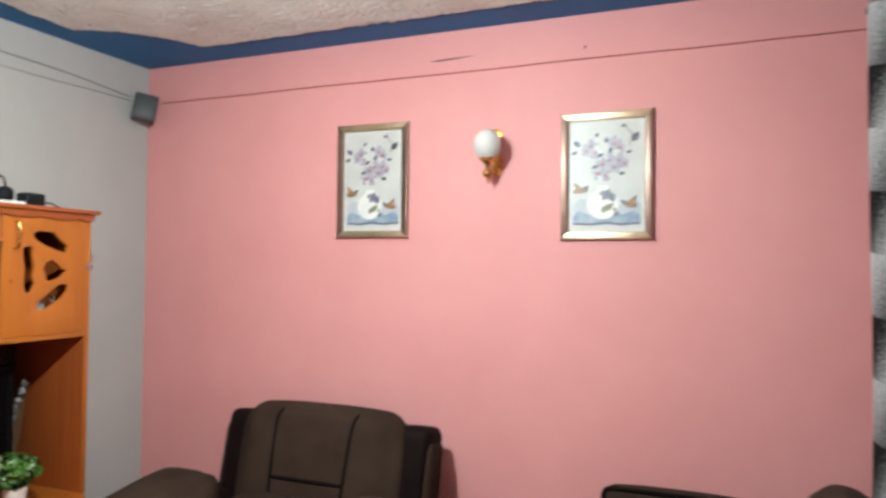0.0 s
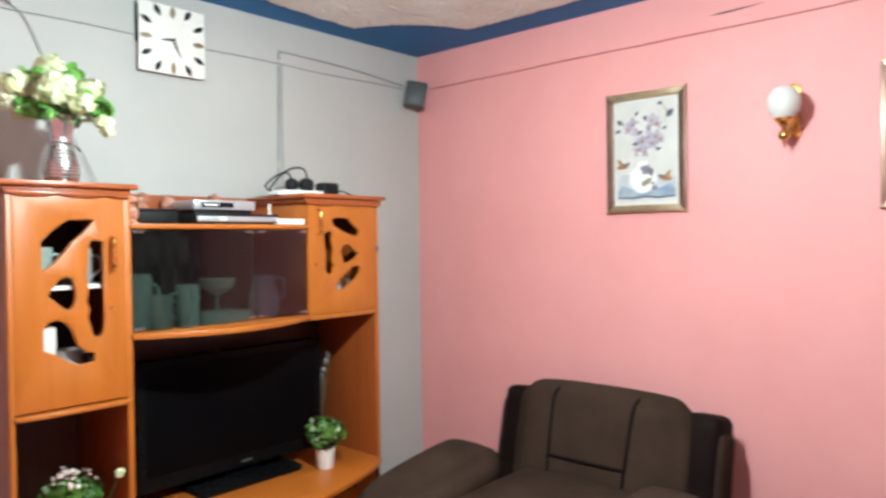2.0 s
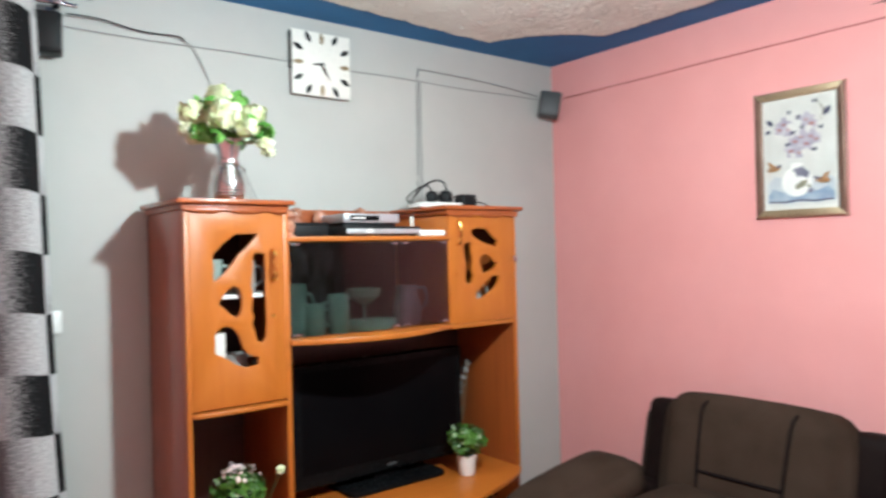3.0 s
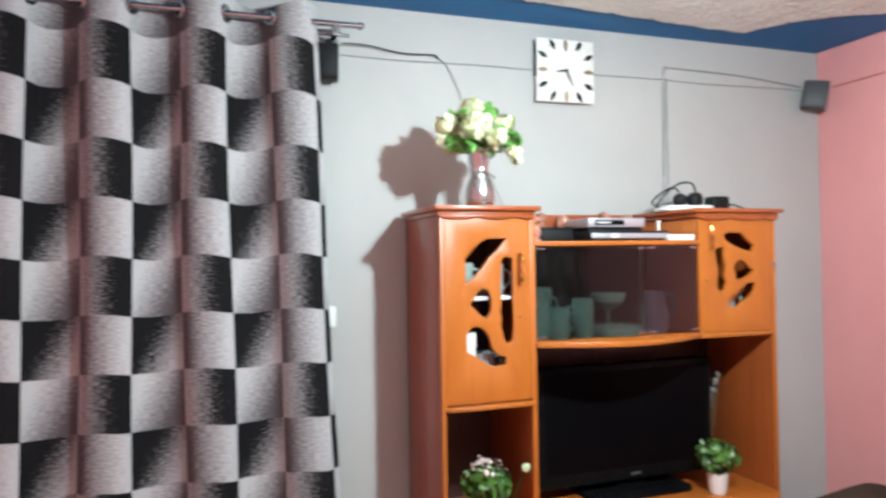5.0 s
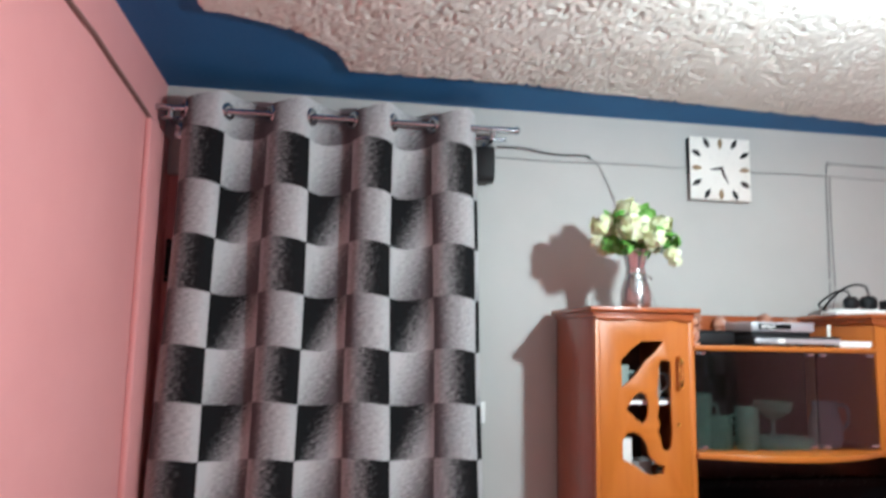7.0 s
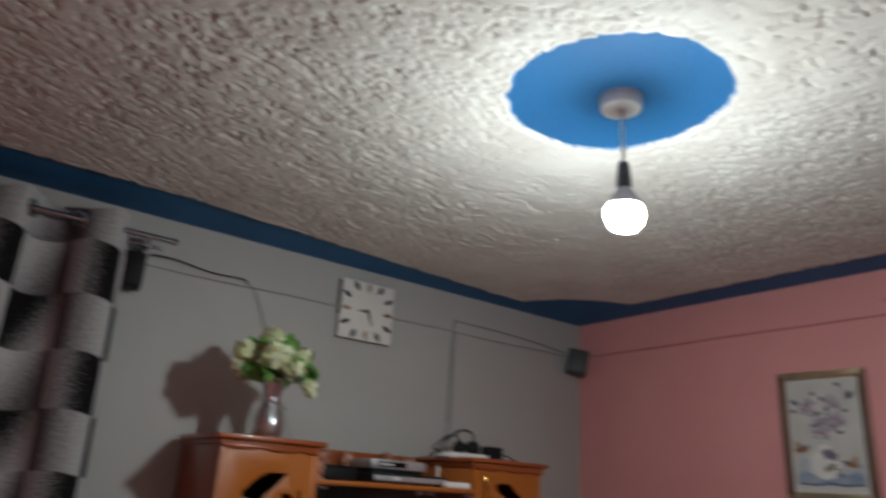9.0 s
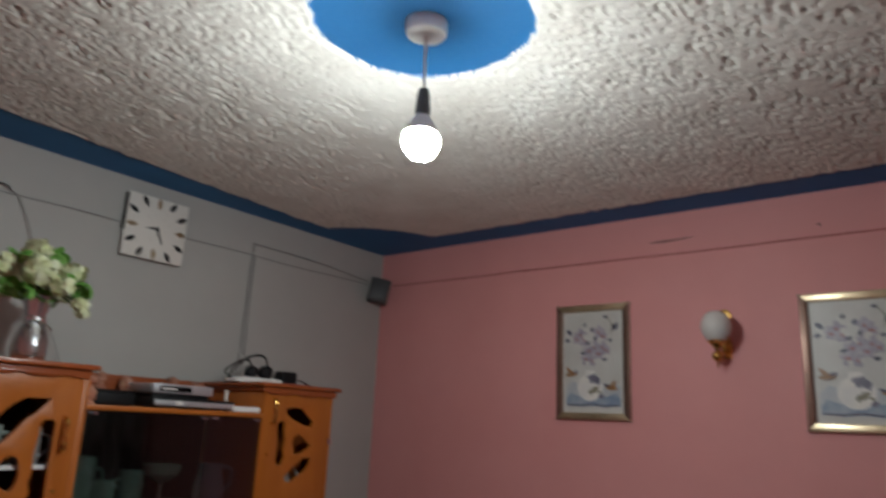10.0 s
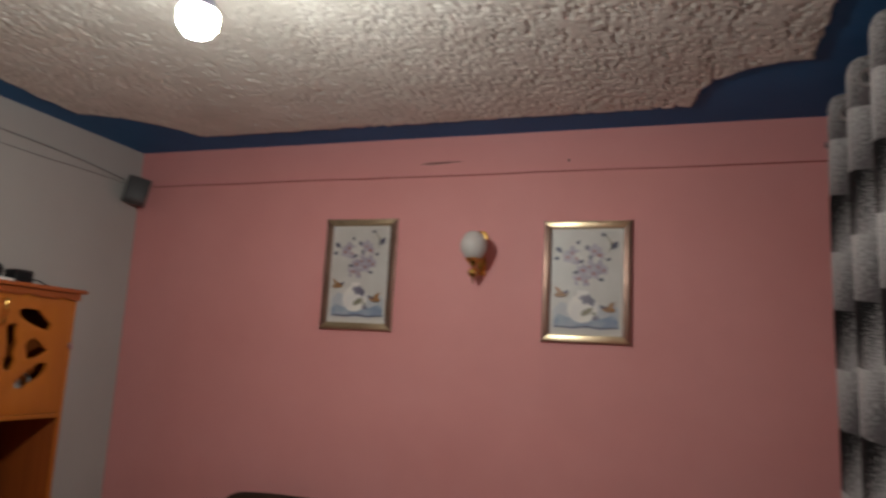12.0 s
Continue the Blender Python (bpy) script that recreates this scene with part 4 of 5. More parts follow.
glass_door(YM + 0.002, YR0 - 0.003, GLASSBROWN)
# right tower
HOLES_R = [
    [(0.33, 0.85), (0.40, 0.875), (0.58, 0.872), (0.68, 0.80), (0.77, 0.755), (0.74, 0.69), (0.60, 0.715), (0.46, 0.755), (0.36, 0.795)],
    [(0.215, 0.72), (0.29, 0.75), (0.345, 0.735), (0.34, 0.66), (0.37, 0.58), (0.345, 0.50), (0.375, 0.43), (0.335, 0.36), (0.27, 0.345), (0.235, 0.40), (0.245, 0.55), (0.225, 0.64)],
    [(0.46, 0.56), (0.49, 0.605), (0.56, 0.635), (0.64, 0.60), (0.70, 0.555), (0.77, 0.54), (0.70, 0.49), (0.60, 0.455), (0.51, 0.445), (0.49, 0.50)],
    [(0.39, 0.265), (0.47, 0.315), (0.56, 0.37), (0.66, 0.425), (0.78, 0.425), (0.77, 0.36), (0.71, 0.305), (0.60, 0.255), (0.49, 0.205), (0.40, 0.21)],
]
rd = part("door", door_panel(YR0 + 0.002, YR1 - 0.02, 1.168, ZTOP - 0.002, HOLES_R), WOOD, wu, "carved orange wooden door")
part("handle", tube(smooth_path([(FX, -1.118, 1.615), (FX + 0.022, -1.118, 1.608), (FX + 0.026, -1.118, 1.565), (FX + 0.022, -1.118, 1.522), (FX, -1.118, 1.512)]), 0.006, 10), BRASS, rd, "brass bow handle")
part("lock", lathe([(0, 0.004), (0.006, 0.003), (0.007, 0.0)], m=Matrix.Translation((FX, -1.13, 1.385)) @ pose(0, 0, 0, 0, 90, 0)), BRASS, rd)
part("hinge", box(FX, FX + 0.006, YR1 - 0.016, YR1 + 0.006, 1.43, 1.455, 0.002), CHROME, wu, "chrome hinge")
# bench
bench = [(BACK, YL0 + 0.018), (FX + 0.02, YL0 + 0.018)] + [(FX + 0.03 + 0.20 * math.sin(math.pi * i / 30) ** 0.8, YL0 + 0.02 + (YR1 - 0.02 - YL0 - 0.02) * i / 30) for i in range(1, 30)] + [(FX + 0.02, YR1 - 0.018), (BACK, YR1 - 0.018)]
part("bench_top", slab([bench], 0.022, Matrix.Translation((0, 0, ZB - 0.022)), 0.004), WOODX, wu)
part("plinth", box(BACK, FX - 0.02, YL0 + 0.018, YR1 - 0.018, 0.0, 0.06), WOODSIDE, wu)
for k in range(4):
    a = YL0 + 0.02 + k * (YR1 - YL0 - 0.04) / 4
    b = a + (YR1 - YL0 - 0.04) / 4 - 0.004
    d = part("lower_door", box(FX - 0.018, FX, a, b, 0.064, ZB - 0.024, 0.002), WOOD, wu)
    part("handle", box(FX, FX + 0.02, (a + b) / 2 - 0.04, (a + b) / 2 + 0.04, 0.38, 0.392, 0.003), BRASS, d)

# ---- things on the wall unit ----
def television():
    tv = thing("television", (0.23, -1.35, ZB), "switched-off black flat television on glossy foot", "television")
    y0, y1, z0, z1 = -1.815, -0.945, 0.530, 1.038
    part("body", box(0.205, 0.260, y0, y1, z0, z1, 0.012, 3), GLOSS, tv)
    part("screen", box(0.260, 0.2625, y0 + 0.035, y1 - 0.035, z0 + 0.06, z1 - 0.035, 0.001), SCREEN, tv)
    part("logo", box(0.260, 0.2615, -1.375, -1.325, z0 + 0.024, z0 + 0.034), CHARCOAL, tv)
    part("neck", box(0.20, 0.235, -1.43, -1.27, ZB + 0.018, z0 + 0.03, 0.006), GLOSS, tv)
    part("foot", slab([rounded(0.12, 0.345, -1.60, -1.12, 0.03)], 0.022, Matrix.Translation((0, 0, ZB)), 0.006), GLOSS, tv)


television()


def leafy_pot(x, y, z, seed, label, pot=True, scale=1.0, flowers=0):
    pp = thing("potted_plant", (x, y, z), label, "plant", group="small artificial plants")
    s = scale
    if pot:
        p = part("pot", lathe([(0.0, 0.0), (0.032, 0.0), (0.036, 0.006), (0.045, 0.085), (0.047, 0.092), (0.042, 0.092), (0.040, 0.075), (0.0, 0.073)], at=(x, y, z), n=28), WHITE, pp, "smooth white pot")
        part("soil", lathe([(0.0, 0.002), (0.040, 0.0)], at=(x, y, z + 0.078), n=20), STEM, p)
    base = z + (0.085 if pot else 0.0)
    bm = None
    r = random.Random(seed)
    for k in range(14):
        a = 2.4 * k
        bm = tube(smooth_path([(x, y, base), (x + 0.02 * math.cos(a), y + 0.02 * math.sin(a), base + 0.04 * s), (x + 0.055 * s * math.cos(a), y + 0.055 * s * math.sin(a), base + (0.06 + 0.05 * r.random()) * s)], 3), 0.0018, 5, bm=bm)
    part("stems", bm, STEM, pp)
    part("foliage", leaf_ball(seed, (x, y, base + 0.065 * s), (0.080 * s, 0.085 * s, 0.070 * s), 210, 0.020, low=-0.7, near=0.6, jitter=0.8), LEAF, pp)
    # near-black leaves inside the crown, coloured as the shade in its gaps
    part("inner_foliage", leaf_ball(seed + 4, (x, y, base + 0.055 * s), (0.055 * s, 0.058 * s, 0.05 * s), 110, 0.018, low=-0.7), STEM, pp)
    part("pale_foliage", leaf_ball(seed + 1, (x, y, base + 0.075 * s), (0.083 * s, 0.088 * s, 0.072 * s), 34, 0.012, low=-0.2, jitter=0.8), LEAFPALE, pp, "whitish leaf tips")
    if flowers:
        part("buds", leaf_ball(seed + 2, (x, y, base + 0.085 * s), (0.07 * s, 0.075 * s, 0.075 * s), flowers, 0.010, low=0.3, wide=0.8), PETALPINK, pp, "pinkish white buds")
    return pp


leafy_pot(0.405, -1.045, ZB, 21, "round green artificial plant in a white pot")
leafy_pot(0.36, -2.085, ZB, 31, "low green artificial plant with pinkish buds", scale=1.05, flowers=46)
# a small white blossom that leans on the divider
bm = leaf_ball(5, (0.455, -1.965, 0.705), (0.013, 0.014, 0.012), 22, 0.011, low=-1, wide=0.8)
bl = thing("artificial_blossom", (0.45, -1.97, ZB), "single white artificial blossom on thin stalk", "flower")
part("petals", bm, PETAL, bl)
part("stalk", tube(smooth_path([(0.40, -2.04, 0.482), (0.43, -2.0, 0.60), (0.455, -1.966, 0.70)]), 0.002, 6), STEM, bl)
# dried white spray behind the pot
sp = thing("dried_spray", (0.12, -0.90, ZB), "dried whitish flower spray behind the television", "flower")
bm = None
r = random.Random(6)
for k in range(5):
    bm = tube(smooth_path([(0.12, -0.90, ZB), (0.14, -0.89 + 0.012 * k, 0.68), (0.16 + 0.01 * k, -0.90 + 0.012 * k, 0.80 + 0.035 * k)]), 0.0016, 5, bm=bm)
part("stalks", bm, OLIVE, sp)
bm = None
for k in range(7):
    bm = leaf_ball(60 + k, (0.155 + 0.006 * k, -0.90 + 0.008 * k, 0.72 + 0.036 * k), (0.014, 0.012, 0.016), 14, 0.010, low=-1, bm=bm)
part("blossoms", bm, CHINAWHITE, sp)


def flower_vase(x=0.435, y=-2.125, z=ZTOP + 0.036):
    fv = thing("flower_vase", (x, y, z), "silver waisted vase with cream artificial roses", "vase")
    prof = [(0.0, 0.0), (0.046, 0.0), (0.050, 0.006), (0.054, 0.03), (0.052, 0.06), (0.043, 0.095), (0.034, 0.120), (0.031, 0.132), (0.034, 0.150), (0.041, 0.180), (0.048, 0.205), (0.050, 0.212), (0.046, 0.210), (0.038, 0.175), (0.0, 0.16)]
    v = part("vase", lathe(prof, at=(x, y, z), n=40), SILVER, fv, "shiny beaten silver vase")
    part("ribbon", lathe([(0.032, 0.122), (0.0365, 0.125), (0.0365, 0.139), (0.033, 0.142)], at=(x, y, z), n=32), SILVER, v)
    for k, rr in enumerate((0.0520, 0.0540, 0.0545, 0.0540, 0.0530, 0.0510, 0.0480, 0.0445, 0.0410)):
        part("rib", lathe([(rr - 0.004, -0.0035), (rr + 0.0015, -0.002), (rr + 0.0025, 0.0), (rr + 0.0015, 0.002), (rr - 0.004, 0.0035)], at=(x, y, z + 0.014 + 0.0105 * k), n=36), SILVER, v)
    bow = tube(smooth_path([(x + 0.030, y - 0.012, z + 0.130), (x + 0.050, y - 0.040, z + 0.118), (x + 0.046, y - 0.030, z + 0.104), (x + 0.034, y - 0.012, z + 0.128), (x + 0.044, y + 0.030, z + 0.112), (x + 0.040, y + 0.044, z + 0.100)]), 0.0028, 6)
    part("bow", bow, SILVER, v)
    # the bouquet, laid out sideways, forwards and up from its middle
    c = Vector((x, y, z + 0.268))
    side, out, up = Vector((0.35, 0.937, 0)), Vector((0.937, -0.35, 0)), Vector((0, 0, 1))
    heads = [(-0.030, 0.0, 0.110, 0.054), (-0.015, 0.085, 0.022, 0.068), (-0.132, 0.02, 0.032, 0.056), (0.098, 0.03, 0.038, 0.050), (0.072, 0.09, -0.030, 0.043), (0.148, 0.05, -0.085, 0.032),
             (0.158, 0.05, -0.118, 0.026), (-0.080, -0.08, 0.055, 0.052), (0.050, -0.08, 0.060, 0.050), (-0.010, -0.12, 0.0, 0.050), (-0.115, -0.06, -0.040, 0.046), (-0.150, 0.03, -0.030, 0.034), (0.075, -0.10, -0.035, 0.040)]
    heads = [(*(0.86 * (side * a + out * f + up * h)), 0.86 * rr) for a, f, h, rr in heads]
    for i, (dx, dy, dz, rr) in enumerate(heads):
        p = c + Vector((dx, dy, dz))
        bm = leaf_ball(100 + i, p, (rr, rr, rr * 0.82), 74, rr * 0.42, low=-0.8, curl=0.34, wide=0.85, jitter=0.55, near=0.74)
        leaf_ball(140 + i, p, (rr * 0.6, rr * 0.6, rr * 0.6), 20, rr * 0.42, low=-0.4, curl=0.2, bm=bm, wide=0.9)
        sphere(p, rr * 0.66, 14, bm=bm)
        part("rose", bm, PETAL, fv, "cream rose head")
    bm = None
    for k, (a, f, h, rr, count) in enumerate(((-0.065, 0.06, 0.062, 0.034, 7), (-0.105, 0.06, -0.045, 0.040, 9), (-0.055, 0.07, -0.058, 0.036, 9), (0.070, 0.07, 0.012, 0.032, 7), (0.135, 0.04, -0.030, 0.034, 8),
                                              (0.045, 0.02, 0.085, 0.030, 6), (0.0, -0.05, -0.055, 0.060, 12), (-0.10, -0.08, 0.0, 0.040, 8), (0.10, -0.06, 0.0, 0.040, 8), (0.020, 0.05, -0.060, 0.034, 7))):
        bm = leaf_ball(200 + k, c + 0.90 * (side * a + out * f + up * h), (0.9 * rr, 0.9 * rr, 0.7 * rr), count + 3, 0.026, low=-0.8, curl=0.22, bm=bm, wide=0.62)
    leaf_ball(230, c + side * -0.10 + out * -0.02 + up * 0.075, (0.012, 0.012, 0.006), 3, 0.028, low=-0.2, curl=0.1, bm=bm, wide=0.4)
    part("foliage", bm, LEAFBRIGHT, fv, "bright green leaves")
    bm = None
    for i, (dx, dy, dz, rr) in enumerate(heads):
        bm = tube(smooth_path([(x, y, z + 0.165), (x + dx * 0.25, y + dy * 0.25, z + 0.235), tuple(c + Vector((dx, dy, dz)))], 4), 0.003, 6, bm=bm)
    part("stalks", bm, STEM, fv)


flower_vase()

ZS = 1.552     # top of the middle shelf


def set_top():
    st = thing("disc_player", (0.40, -1.48, ZS), "slim silver-fronted disc player under another box", "player")
    part("case", box(0.22, 0.452, -1.665, -1.305, ZS + 0.006, ZS + 0.040, 0.003), BLACK, st)
    part("front", box(0.452, 0.458, -1.663, -1.307, ZS + 0.010, ZS + 0.030, 0.002), STEEL, st, "silver front strip")
    part("badge", box(0.458, 0.460, -1.575, -1.545, ZS + 0.013, ZS + 0.029, 0.001), WHITE, st)
    for y in (-1.64, -1.33):
        for x in (0.25, 0.43):
            part("foot", lathe([(0, 0), (0.01, 0), (0.01, 0.006), (0, 0.006)], at=(x, y, ZS), n=12), BLACK, st)
    s2 = thing("set_top_box", (0.38, -1.53, ZS + 0.040), "silver set-top box with a dark display window", "set-top box")
    part("case", box(0.25, 0.428, -1.662, -1.40, ZS + 0.056, ZS + 0.092, 0.003), STEEL, s2)
    part("base", box(0.255, 0.42, -1.655, -1.41, ZS + 0.040, ZS + 0.056, 0.002), BLACK, s2)
    part("front", box(0.428, 0.434, -1.660, -1.402, ZS + 0.056, ZS + 0.092, 0.003), STEEL, s2)
    part("display", box(0.434, 0.4355, -1.635, -1.50, ZS + 0.064, ZS + 0.084, 0.001), GLOSS, s2)
    part("readout", box(0.4355, 0.4362, -1.625, -1.565, ZS + 0.071, ZS + 0.077), WHITE, s2)


set_top()
rt = thing("router", (0.42, -1.24, ZS), "small white router with one stub antenna", "router")
part("case", box(0.37, 0.468, -1.315, -1.185, ZS, ZS + 0.024, 0.005, 3), WHITE, rt)
part("antenna", box(0.372, 0.380, -1.302, -1.290, ZS + 0.022, ZS + 0.088, 0.003), CREAM, rt)
bb = thing("black_box", (0.30, -1.76, ZS), "black plastic box with rounded edges", "box")
part("body", box(0.20, 0.37, -1.845, -1.69, ZS, ZS + 0.052, 0.012, 3), BLACK, bb)
part("lid", box(0.205, 0.365, -1.84, -1.695, ZS + 0.052, ZS + 0.058, 0.002), BLACK, bb)


def ornament(x, y, z, h, label, seed):
    """Pinkish moulded ornament: stacked, lumpy lobes on a foot."""
    r = random.Random(seed)
    prof = [(0, 0), (0.025, 0), (0.026, 0.006), (0.013, 0.014)]
    prof += [(r.uniform(0.014, 0.028), 0.02 + (h - 0.03) * k / 9) for k in range(10)] + [(0, h)]
    bm = lathe(prof, at=(x, y, z), n=22)
    for v in bm.verts:
        if v.co.z > z + 0.015:
            v.co += 0.012 * noise.noise_vector(v.co * 38 + Vector((seed, 0, 0)))
    return solo("ornament", bm, AMBER, label, "ornament")


ornament(0.40, -1.885, ZS, 0.10, "pinkish brown moulded ornament on the shelf", 3)
ornament(0.12, -1.60, ZS, 0.125, "pinkish brown moulded ornament behind boxes", 4)
ornament(0.13, -1.28, ZS, 0.125, "pinkish brown moulded ornament behind the router", 5)
ornament(0.13, -1.72, ZS, 0.135, "pinkish brown moulded ornament behind boxes", 7)
ornament(0.14, -1.86, ZS, 0.130, "pinkish brown moulded ornament behind boxes", 8)
ornament(0.13, -1.40, ZS, 0.138, "pinkish brown moulded ornament behind boxes", 9)
ornament(0.36, -1.90, ZS, 0.105, "pinkish brown moulded ornament on the shelf", 12)

# extension lead and plugs on the right cornice
ZC = ZTOP + 0.036
el = thing("extension_lead", (0.30, -1.06, ZC), "white extension lead with plugs pushed in", "extension lead")
part("case", box(0.235, 0.33, -1.19, -0.97, ZC, ZC + 0.024, 0.005, 3), WHITE, el)
part("base", box(0.24, 0.325, -1.22, -1.12, ZC + 0.001, ZC + 0.016, 0.004), WHITE, el)
for k, (yy, s) in enumerate(((-1.115, 1.0), (-1.035, 1.1))):
    bm = cushion(0.05 * s, 0.052 * s, 0.05 * s, 0.018, 0.004, 5, pose(0.285, yy, ZC + 0.024 + 0.025 * s))
    pl = part("plug", bm, BLACK, el, "black moulded plug")
part("lead", tube(smooth_path([(0.285, -1.115, ZC + 0.07), (0.28, -1.13, ZC + 0.10), (0.24, -1.155, ZC + 0.095), (0.15, -1.16, ZC + 0.05), (0.06, -1.05, ZC + 0.03)]), 0.004, 8), BLACK, el)
part("lead", tube(smooth_path([(0.285, -1.03, ZC + 0.075), (0.282, -1.04, ZC + 0.118), (0.275, -1.085, ZC + 0.128), (0.25, -1.13, ZC + 0.105), (0.2, -1.16, ZC + 0.05), (0.1, -1.10, ZC + 0.02)]), 0.0045, 8), BLACK, el)
bk = thing("booklet", (0.30, -0.93, ZC), "dark purple booklet lying flat", "booklet")
part("cover", box(0.22, 0.36, -0.968, -0.825, ZC, ZC + 0.010, 0.001), PURPLE, bk)
part("pages", box(0.223, 0.3565, -0.967, -0.828, ZC + 0.0025, ZC + 0.0075), WHITE, bk)
ad = thing("power_adapter", (0.29, -0.94, ZC + 0.010), "black power adapter lying on the booklet", "adapter")
part("body", box(0.255, 0.325, -0.965, -0.875, ZC + 0.010, ZC + 0.066, 0.010, 3), BLACK, ad)
part("lead", tube(smooth_path([(0.29, -0.868, ZC + 0.028), (0.31, -0.845, ZC + 0.03), (0.33, -0.83, ZC + 0.018), (0.345, -0.80, ZC + 0.006)]), 0.003, 8), BLACK, ad)

# ---- china inside the cabinet ----
def mug(x, y, z, r, h, mat, label, handle=1):
    mg = thing("mug", (x, y, z), label, "mug", group="china in the cabinet")
    part("cup", lathe([(0, 0), (r * 0.85, 0), (r, 0.01), (r, h), (r * 0.92, h), (r * 0.9, 0.012), (0, 0.01)], at=(x, y, z), n=28), mat, mg)
    part("handle", tube(smooth_path([(x, y + handle * r * 0.95, z + h * 0.8), (x, y + handle * (r + 0.028), z + h * 0.75), (x, y + handle * (r + 0.032), z + h * 0.4), (x, y + handle * r * 0.95, z + h * 0.2)]), 0.006, 8), mat, mg)


def jug(x, y, z, label):
    j = thing("jug", (x, y, z), label, "jug", group="china in the cabinet")
    part("body", lathe([(0, 0), (0.05, 0), (0.062, 0.03), (0.06, 0.09), (0.045, 0.14), (0.048, 0.17), (0.043, 0.17), (0.04, 0.14), (0.0, 0.02)], at=(x, y, z), n=28), CHINAWHITE, j)
    part("handle", tube(smooth_path([(x, y + 0.044, z + 0.155), (x, y + 0.095, z + 0.15), (x, y + 0.10, z + 0.09), (x, y + 0.058, z + 0.05)]), 0.007, 8), CHINAWHITE, j)


ZG = 1.173
mug(0.37, -1.862, ZG, 0.055, 0.20, CHINA, "tall pale green mug behind smoked glass")
mug(0.405, -1.79, ZG, 0.045, 0.12, CHINA, "pale green mug behind smoked glass")
mug(0.42, -1.69, ZG, 0.042, 0.155, CHINA, "tall pale green mug behind smoked glass", -1)
jug(0.36, -1.32, ZG, "greyish china jug behind smoked glass")
dish = thing("serving_dish", (0.40, -1.53, ZG), "pale green oblong dish behind smoked glass", "dish", group="china in the cabinet")
part("dish", slab([rounded(0.33, 0.45, -1.63, -1.43, 0.04)], 0.035, Matrix.Translation((0, 0, ZG)), 0.008), CHINA, dish)
part("rim", slab([rounded(0.322, 0.458, -1.64, -1.42, 0.045), rounded(0.335, 0.445, -1.625, -1.435, 0.038)], 0.006, Matrix.Translation((0, 0, ZG + 0.035)), 0.001), CHINA, dish)
cup = thing("stemmed_bowl", (0.34, -1.52, ZG), "pale glass bowl on a stem behind smoked glass", "bowl", group="china in the cabinet")
part("stem", lathe([(0, 0), (0.04, 0), (0.042, 0.005), (0.008, 0.012), (0.007, 0.09), (0.02, 0.10), (0, 0.10)], at=(0.30, -1.50, ZG), n=24), CHINA, cup)
part("bowl", lathe([(0, 0.10), (0.03, 0.102), (0.065, 0.13), (0.075, 0.165), (0.07, 0.165), (0.06, 0.135), (0, 0.11)], at=(0.30, -1.50, ZG), n=28), CHINA, cup)
mug(0.405, -2.185, 1.350, 0.038, 0.125, CHINA, "pale green mug behind the carved door")
mug(0.39, -2.06, 1.350, 0.04, 0.12, CHINAWHITE, "greyish mug behind the carved door")
cb = thing("carton", (0.41, -2.20, 0.962), "white carton behind the carved door", "carton")
part("box", box(0.385, 0.435, -2.225, -2.150, 0.962, 1.215, 0.002), MAT_W, cb)
part("flap", box(0.386, 0.434, -2.224, -2.151, 1.215, 1.218), MAT_W, cb)
jug(0.36, -2.09, 0.962, "greyish china jug behind the carved door")
mug(0.39, -2.0, 0.962, 0.035, 0.14, CHINA, "pale green mug behind the carved door")
jug(0.385, -0.985, 1.165, "greyish china jug behind the carved door")
mug(0.36, -0.90, 1.165, 0.04, 0.10, CHINAWHITE, "greyish mug behind the carved door")


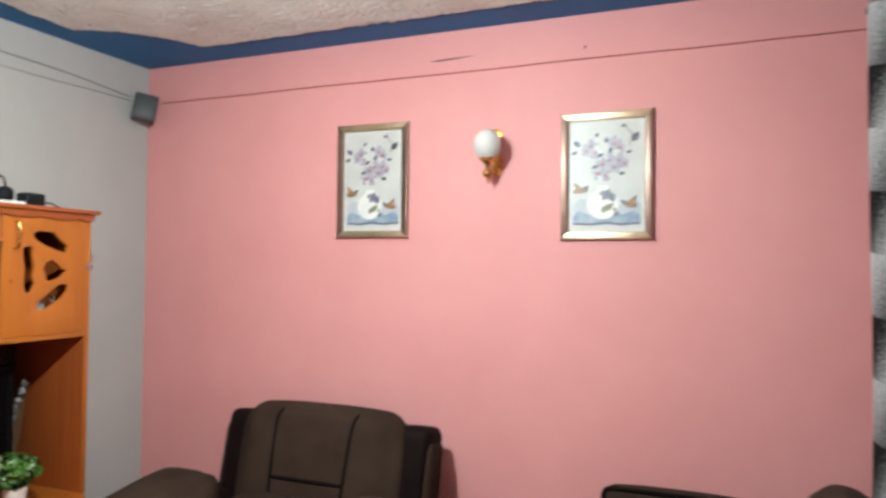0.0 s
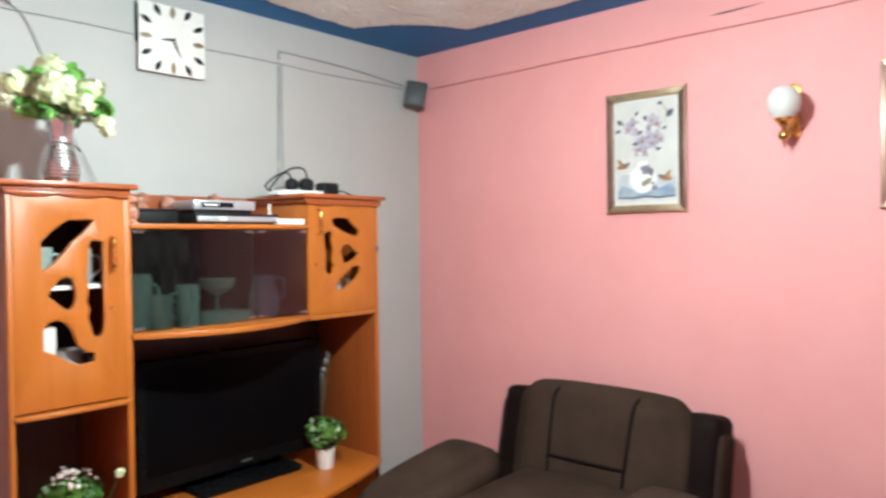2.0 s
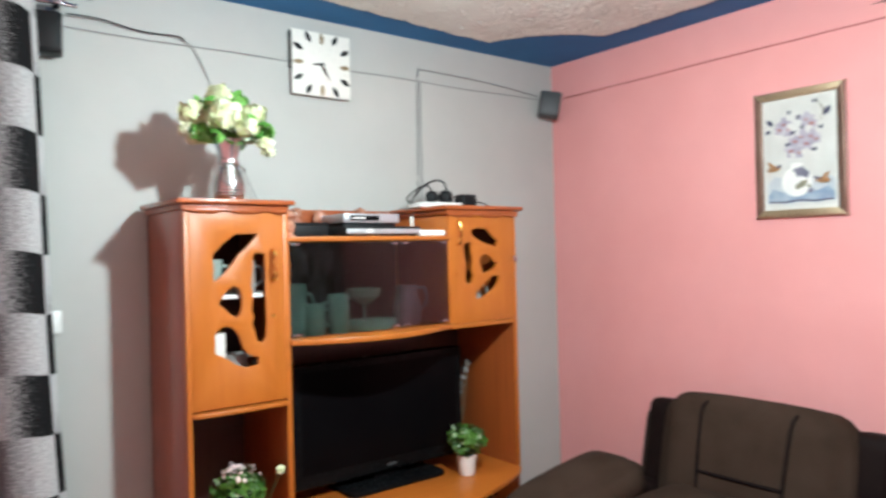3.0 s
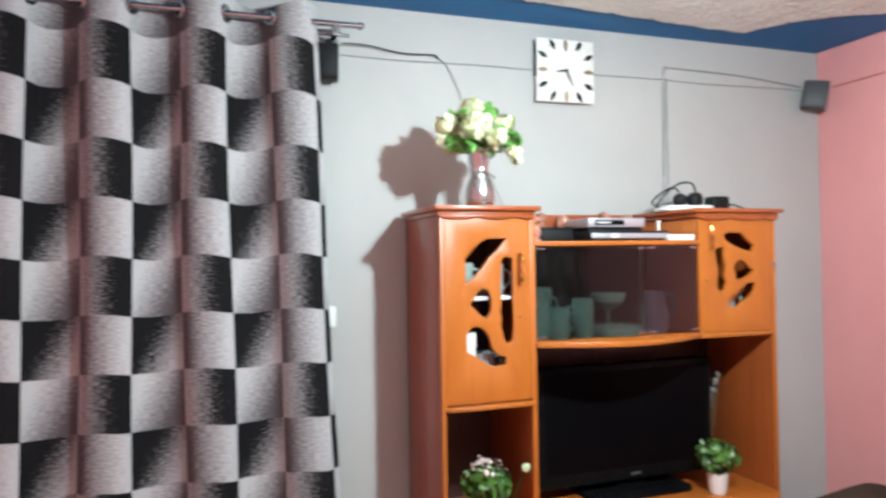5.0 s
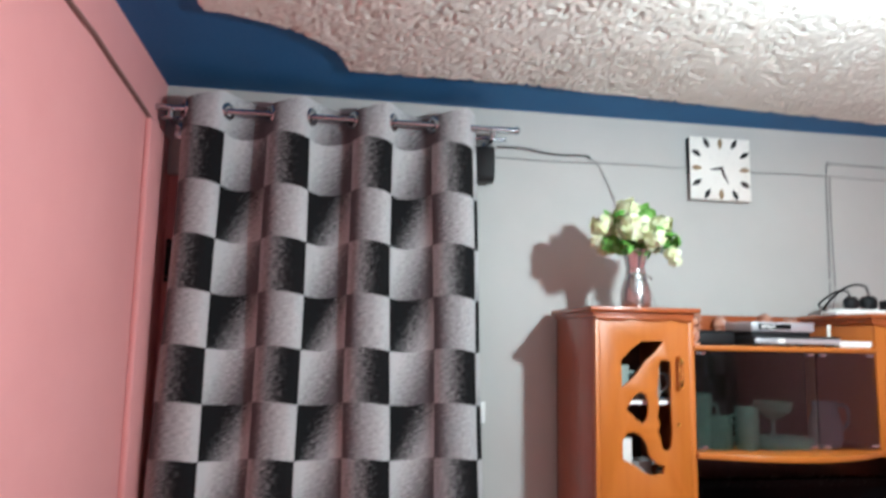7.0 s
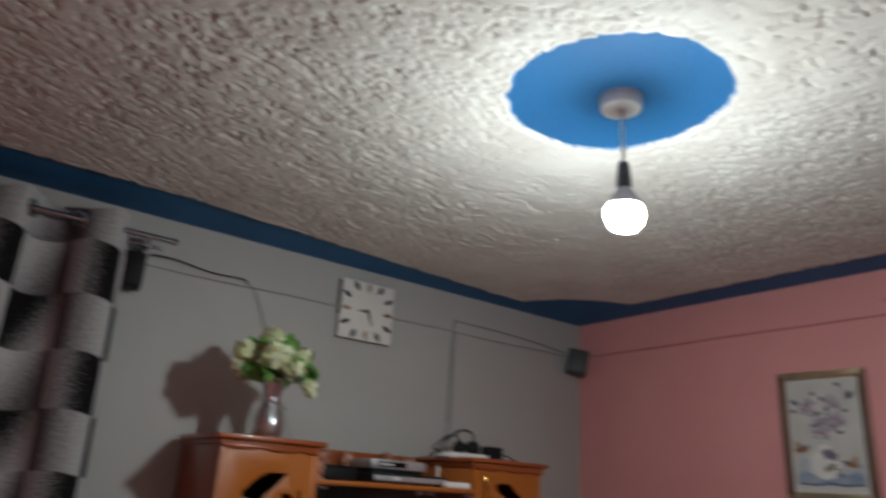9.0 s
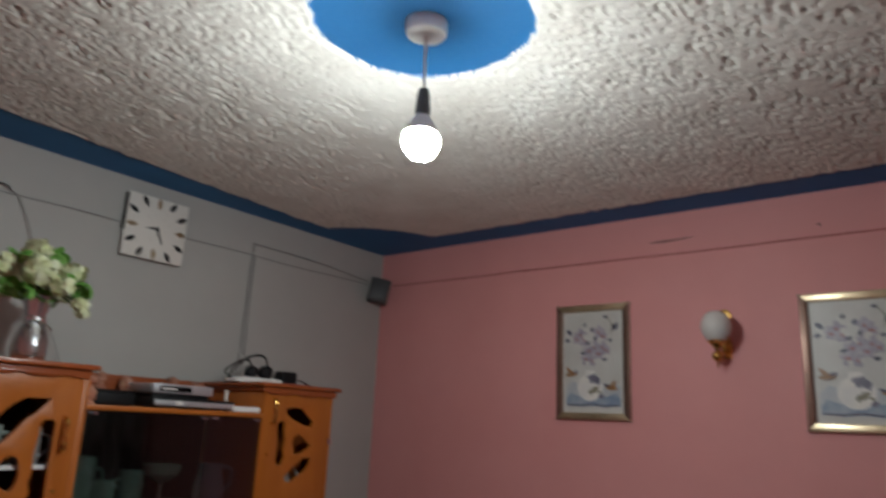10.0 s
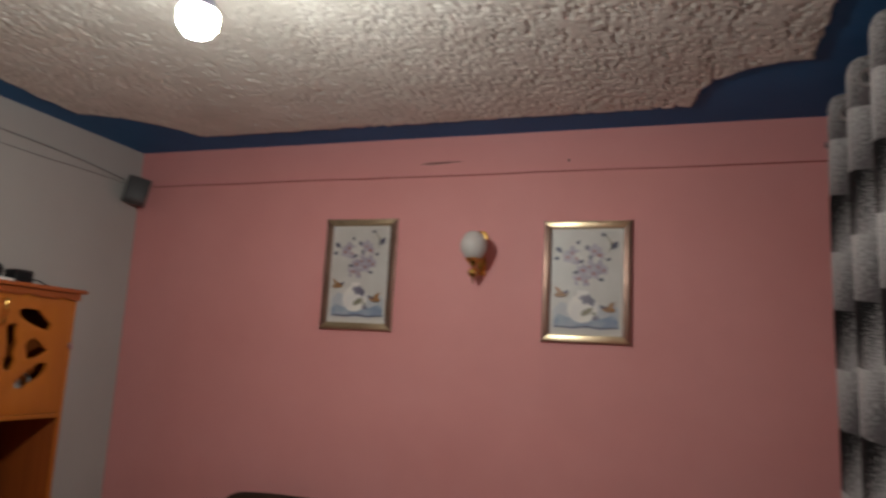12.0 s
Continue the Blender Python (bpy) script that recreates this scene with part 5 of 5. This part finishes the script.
# ---- armchair ----
def armchair(m, label):
    """Recliner that faces local -y; the origin lies on the floor below its middle."""
    ch = thing("armchair", m, label, "armchair", group="brown suite")

    def soft(name, w, d, h, r, at, mat, puff=0.015, tilt=0.0, yaw=0.0, roll=0.0, label2=""):
        return part(name, cushion(w, d, h, r, puff, m=pose(*at, tilt, roll, yaw)), mat, ch, label2, smooth=70, local=True)

    part("base", box(-0.50, 0.50, -0.38, 0.36, 0.03, 0.30, 0.03, 3), LEATHER, ch, local=True)
    for x in (-0.42, 0.42):
        for y in (-0.32, 0.30):
            part("foot", lathe([(0, 0), (0.025, 0), (0.03, 0.04), (0, 0.04)], at=(x, y, 0), n=14), BLACK, ch, local=True)
    soft("seat", 0.64, 0.66, 0.20, 0.07, (0, -0.16, 0.38), SUEDE, 0.03)
    # the back: one broad upholstered shape with piped seams, between dark wings
    b = pose(0, 0.20, 0.556, -12)
    W, D, H, P = 0.745, 0.185, 0.60, 0.022

    def back(name, w, d, h, r, x, y, z, mat, puff, label2="", extra=None):
        mm = b @ pose(x, y, z)
        if extra is not None:
            mm = mm @ extra
        return part(name, cushion(w, d, h, r, puff, 13, m=mm), mat, ch, label2, smooth=70, local=True)

    back("backrest", W, D, H, 0.085, 0.0, 0.0, 0.0, SUEDE, P, "brown suede backrest in padded panels")

    def on_back(x, z):
        """A point on the front of the backrest, just proud of it."""
        ax, az = x / (W / 2), z / (H / 2)
        y = -(D / 2 + P * (1 - ax ** 2) * (1 - az ** 2))
        if z > H / 2 - 0.085:
            u = (z - (H / 2 - 0.085)) / 0.085
            y += 0.06 * (1 - math.sqrt(max(0.0, 1 - u * u)))
        return tuple(b @ Vector((x, y - 0.003, z)))

    for sgn in (-1, 1):
        pts = [on_back(sgn * (0.182 - 0.022 * k / 14), H / 2 * (1 - 2 * k / 14)) for k in range(15)]
        part("seam", tube([tuple(b @ Vector((sgn * 0.176, 0.03, H / 2 + 0.003))), *pts], 0.007, 8), PIPING, ch, "dark piped seam", local=True)
        back("wing", 0.145, 0.17, 0.55, 0.032, sgn * 0.412, 0.055, -0.020, LEATHER, 0.008, "dark leatherette wing")
        part("wing_facing", cushion(0.035, 0.13, 0.47, 0.016, 0.004, m=b @ pose(sgn * 0.482, 0.05, -0.045)), SUEDE, ch, "brown side facing", smooth=70, local=True)
    part("seam", tube([on_back(-0.172 + 0.344 * k / 10, -0.015) for k in range(11)], 0.0075, 8), PIPING, ch, "dark piped seam", local=True)
    back("back_shell", 0.78, 0.08, 0.56, 0.035, 0.0, 0.12, -0.03, LEATHER, 0.0)
    for sgn in (-1, 1):
        soft("arm", 0.21, 0.78, 0.38, 0.08, (sgn * 0.445, -0.10, 0.26), LEATHER, 0.01, label2="dark leatherette arm")
        part("arm_pad", cushion(0.285, 0.62, 0.17, 0.080, 0.04, m=pose(sgn * 0.445, -0.335, 0.478, 9, 0, 0)), SUEDE, ch, "brown suede arm pad", smooth=70, local=True)
    return ch


armchair(pose(1.350, -0.525, 0.0, 0, 0, 0) @ Matrix.Diagonal((1.055, 1.03, 0.965, 1.0)), "dark brown suede recliner armchair with leatherette wings")
armchair(pose(3.06, -1.05, 0.0, 0, 0, -90), "dark brown suede recliner armchair before the curtain")


# ---- low loveseat against the pink wall ----
def loveseat(m, label):
    lv = thing("loveseat", m, label, "sofa", group="brown suite")
    part("base", box(-0.29, 0.29, -0.18, 0.16, 0.03, 0.24, 0.03, 3), LEATHER, lv, local=True)
    for x in (-0.24, 0.24):
        for y in (-0.13, 0.12):
            part("foot", lathe([(0, 0), (0.02, 0), (0.025, 0.04), (0, 0.04)], at=(x, y, 0), n=14), BLACK, lv, local=True)
    part("seat", cushion(0.56, 0.32, 0.14, 0.05, 0.02, m=pose(0, -0.03, 0.29)), SUEDE, lv, smooth=70, local=True)
    b = pose(0, 0.08, 0.425, -8)
    part("backrest", cushion(0.57, 0.10, 0.34, 0.035, 0.012, m=b), SUEDE, lv, smooth=70, local=True)
    edge = [tuple(b @ Vector((x, -0.045, z))) for x, z in rounded(-0.28, 0.28, -0.165, 0.165, 0.03)]
    part("piping", tube(edge, 0.009, 8, closed=True), PIPING, lv, "dark piping", local=True)
    return lv


loveseat(pose(2.835, -0.22, 0.0, 0, 0, 0), "low dark brown seat with piped back cushion")
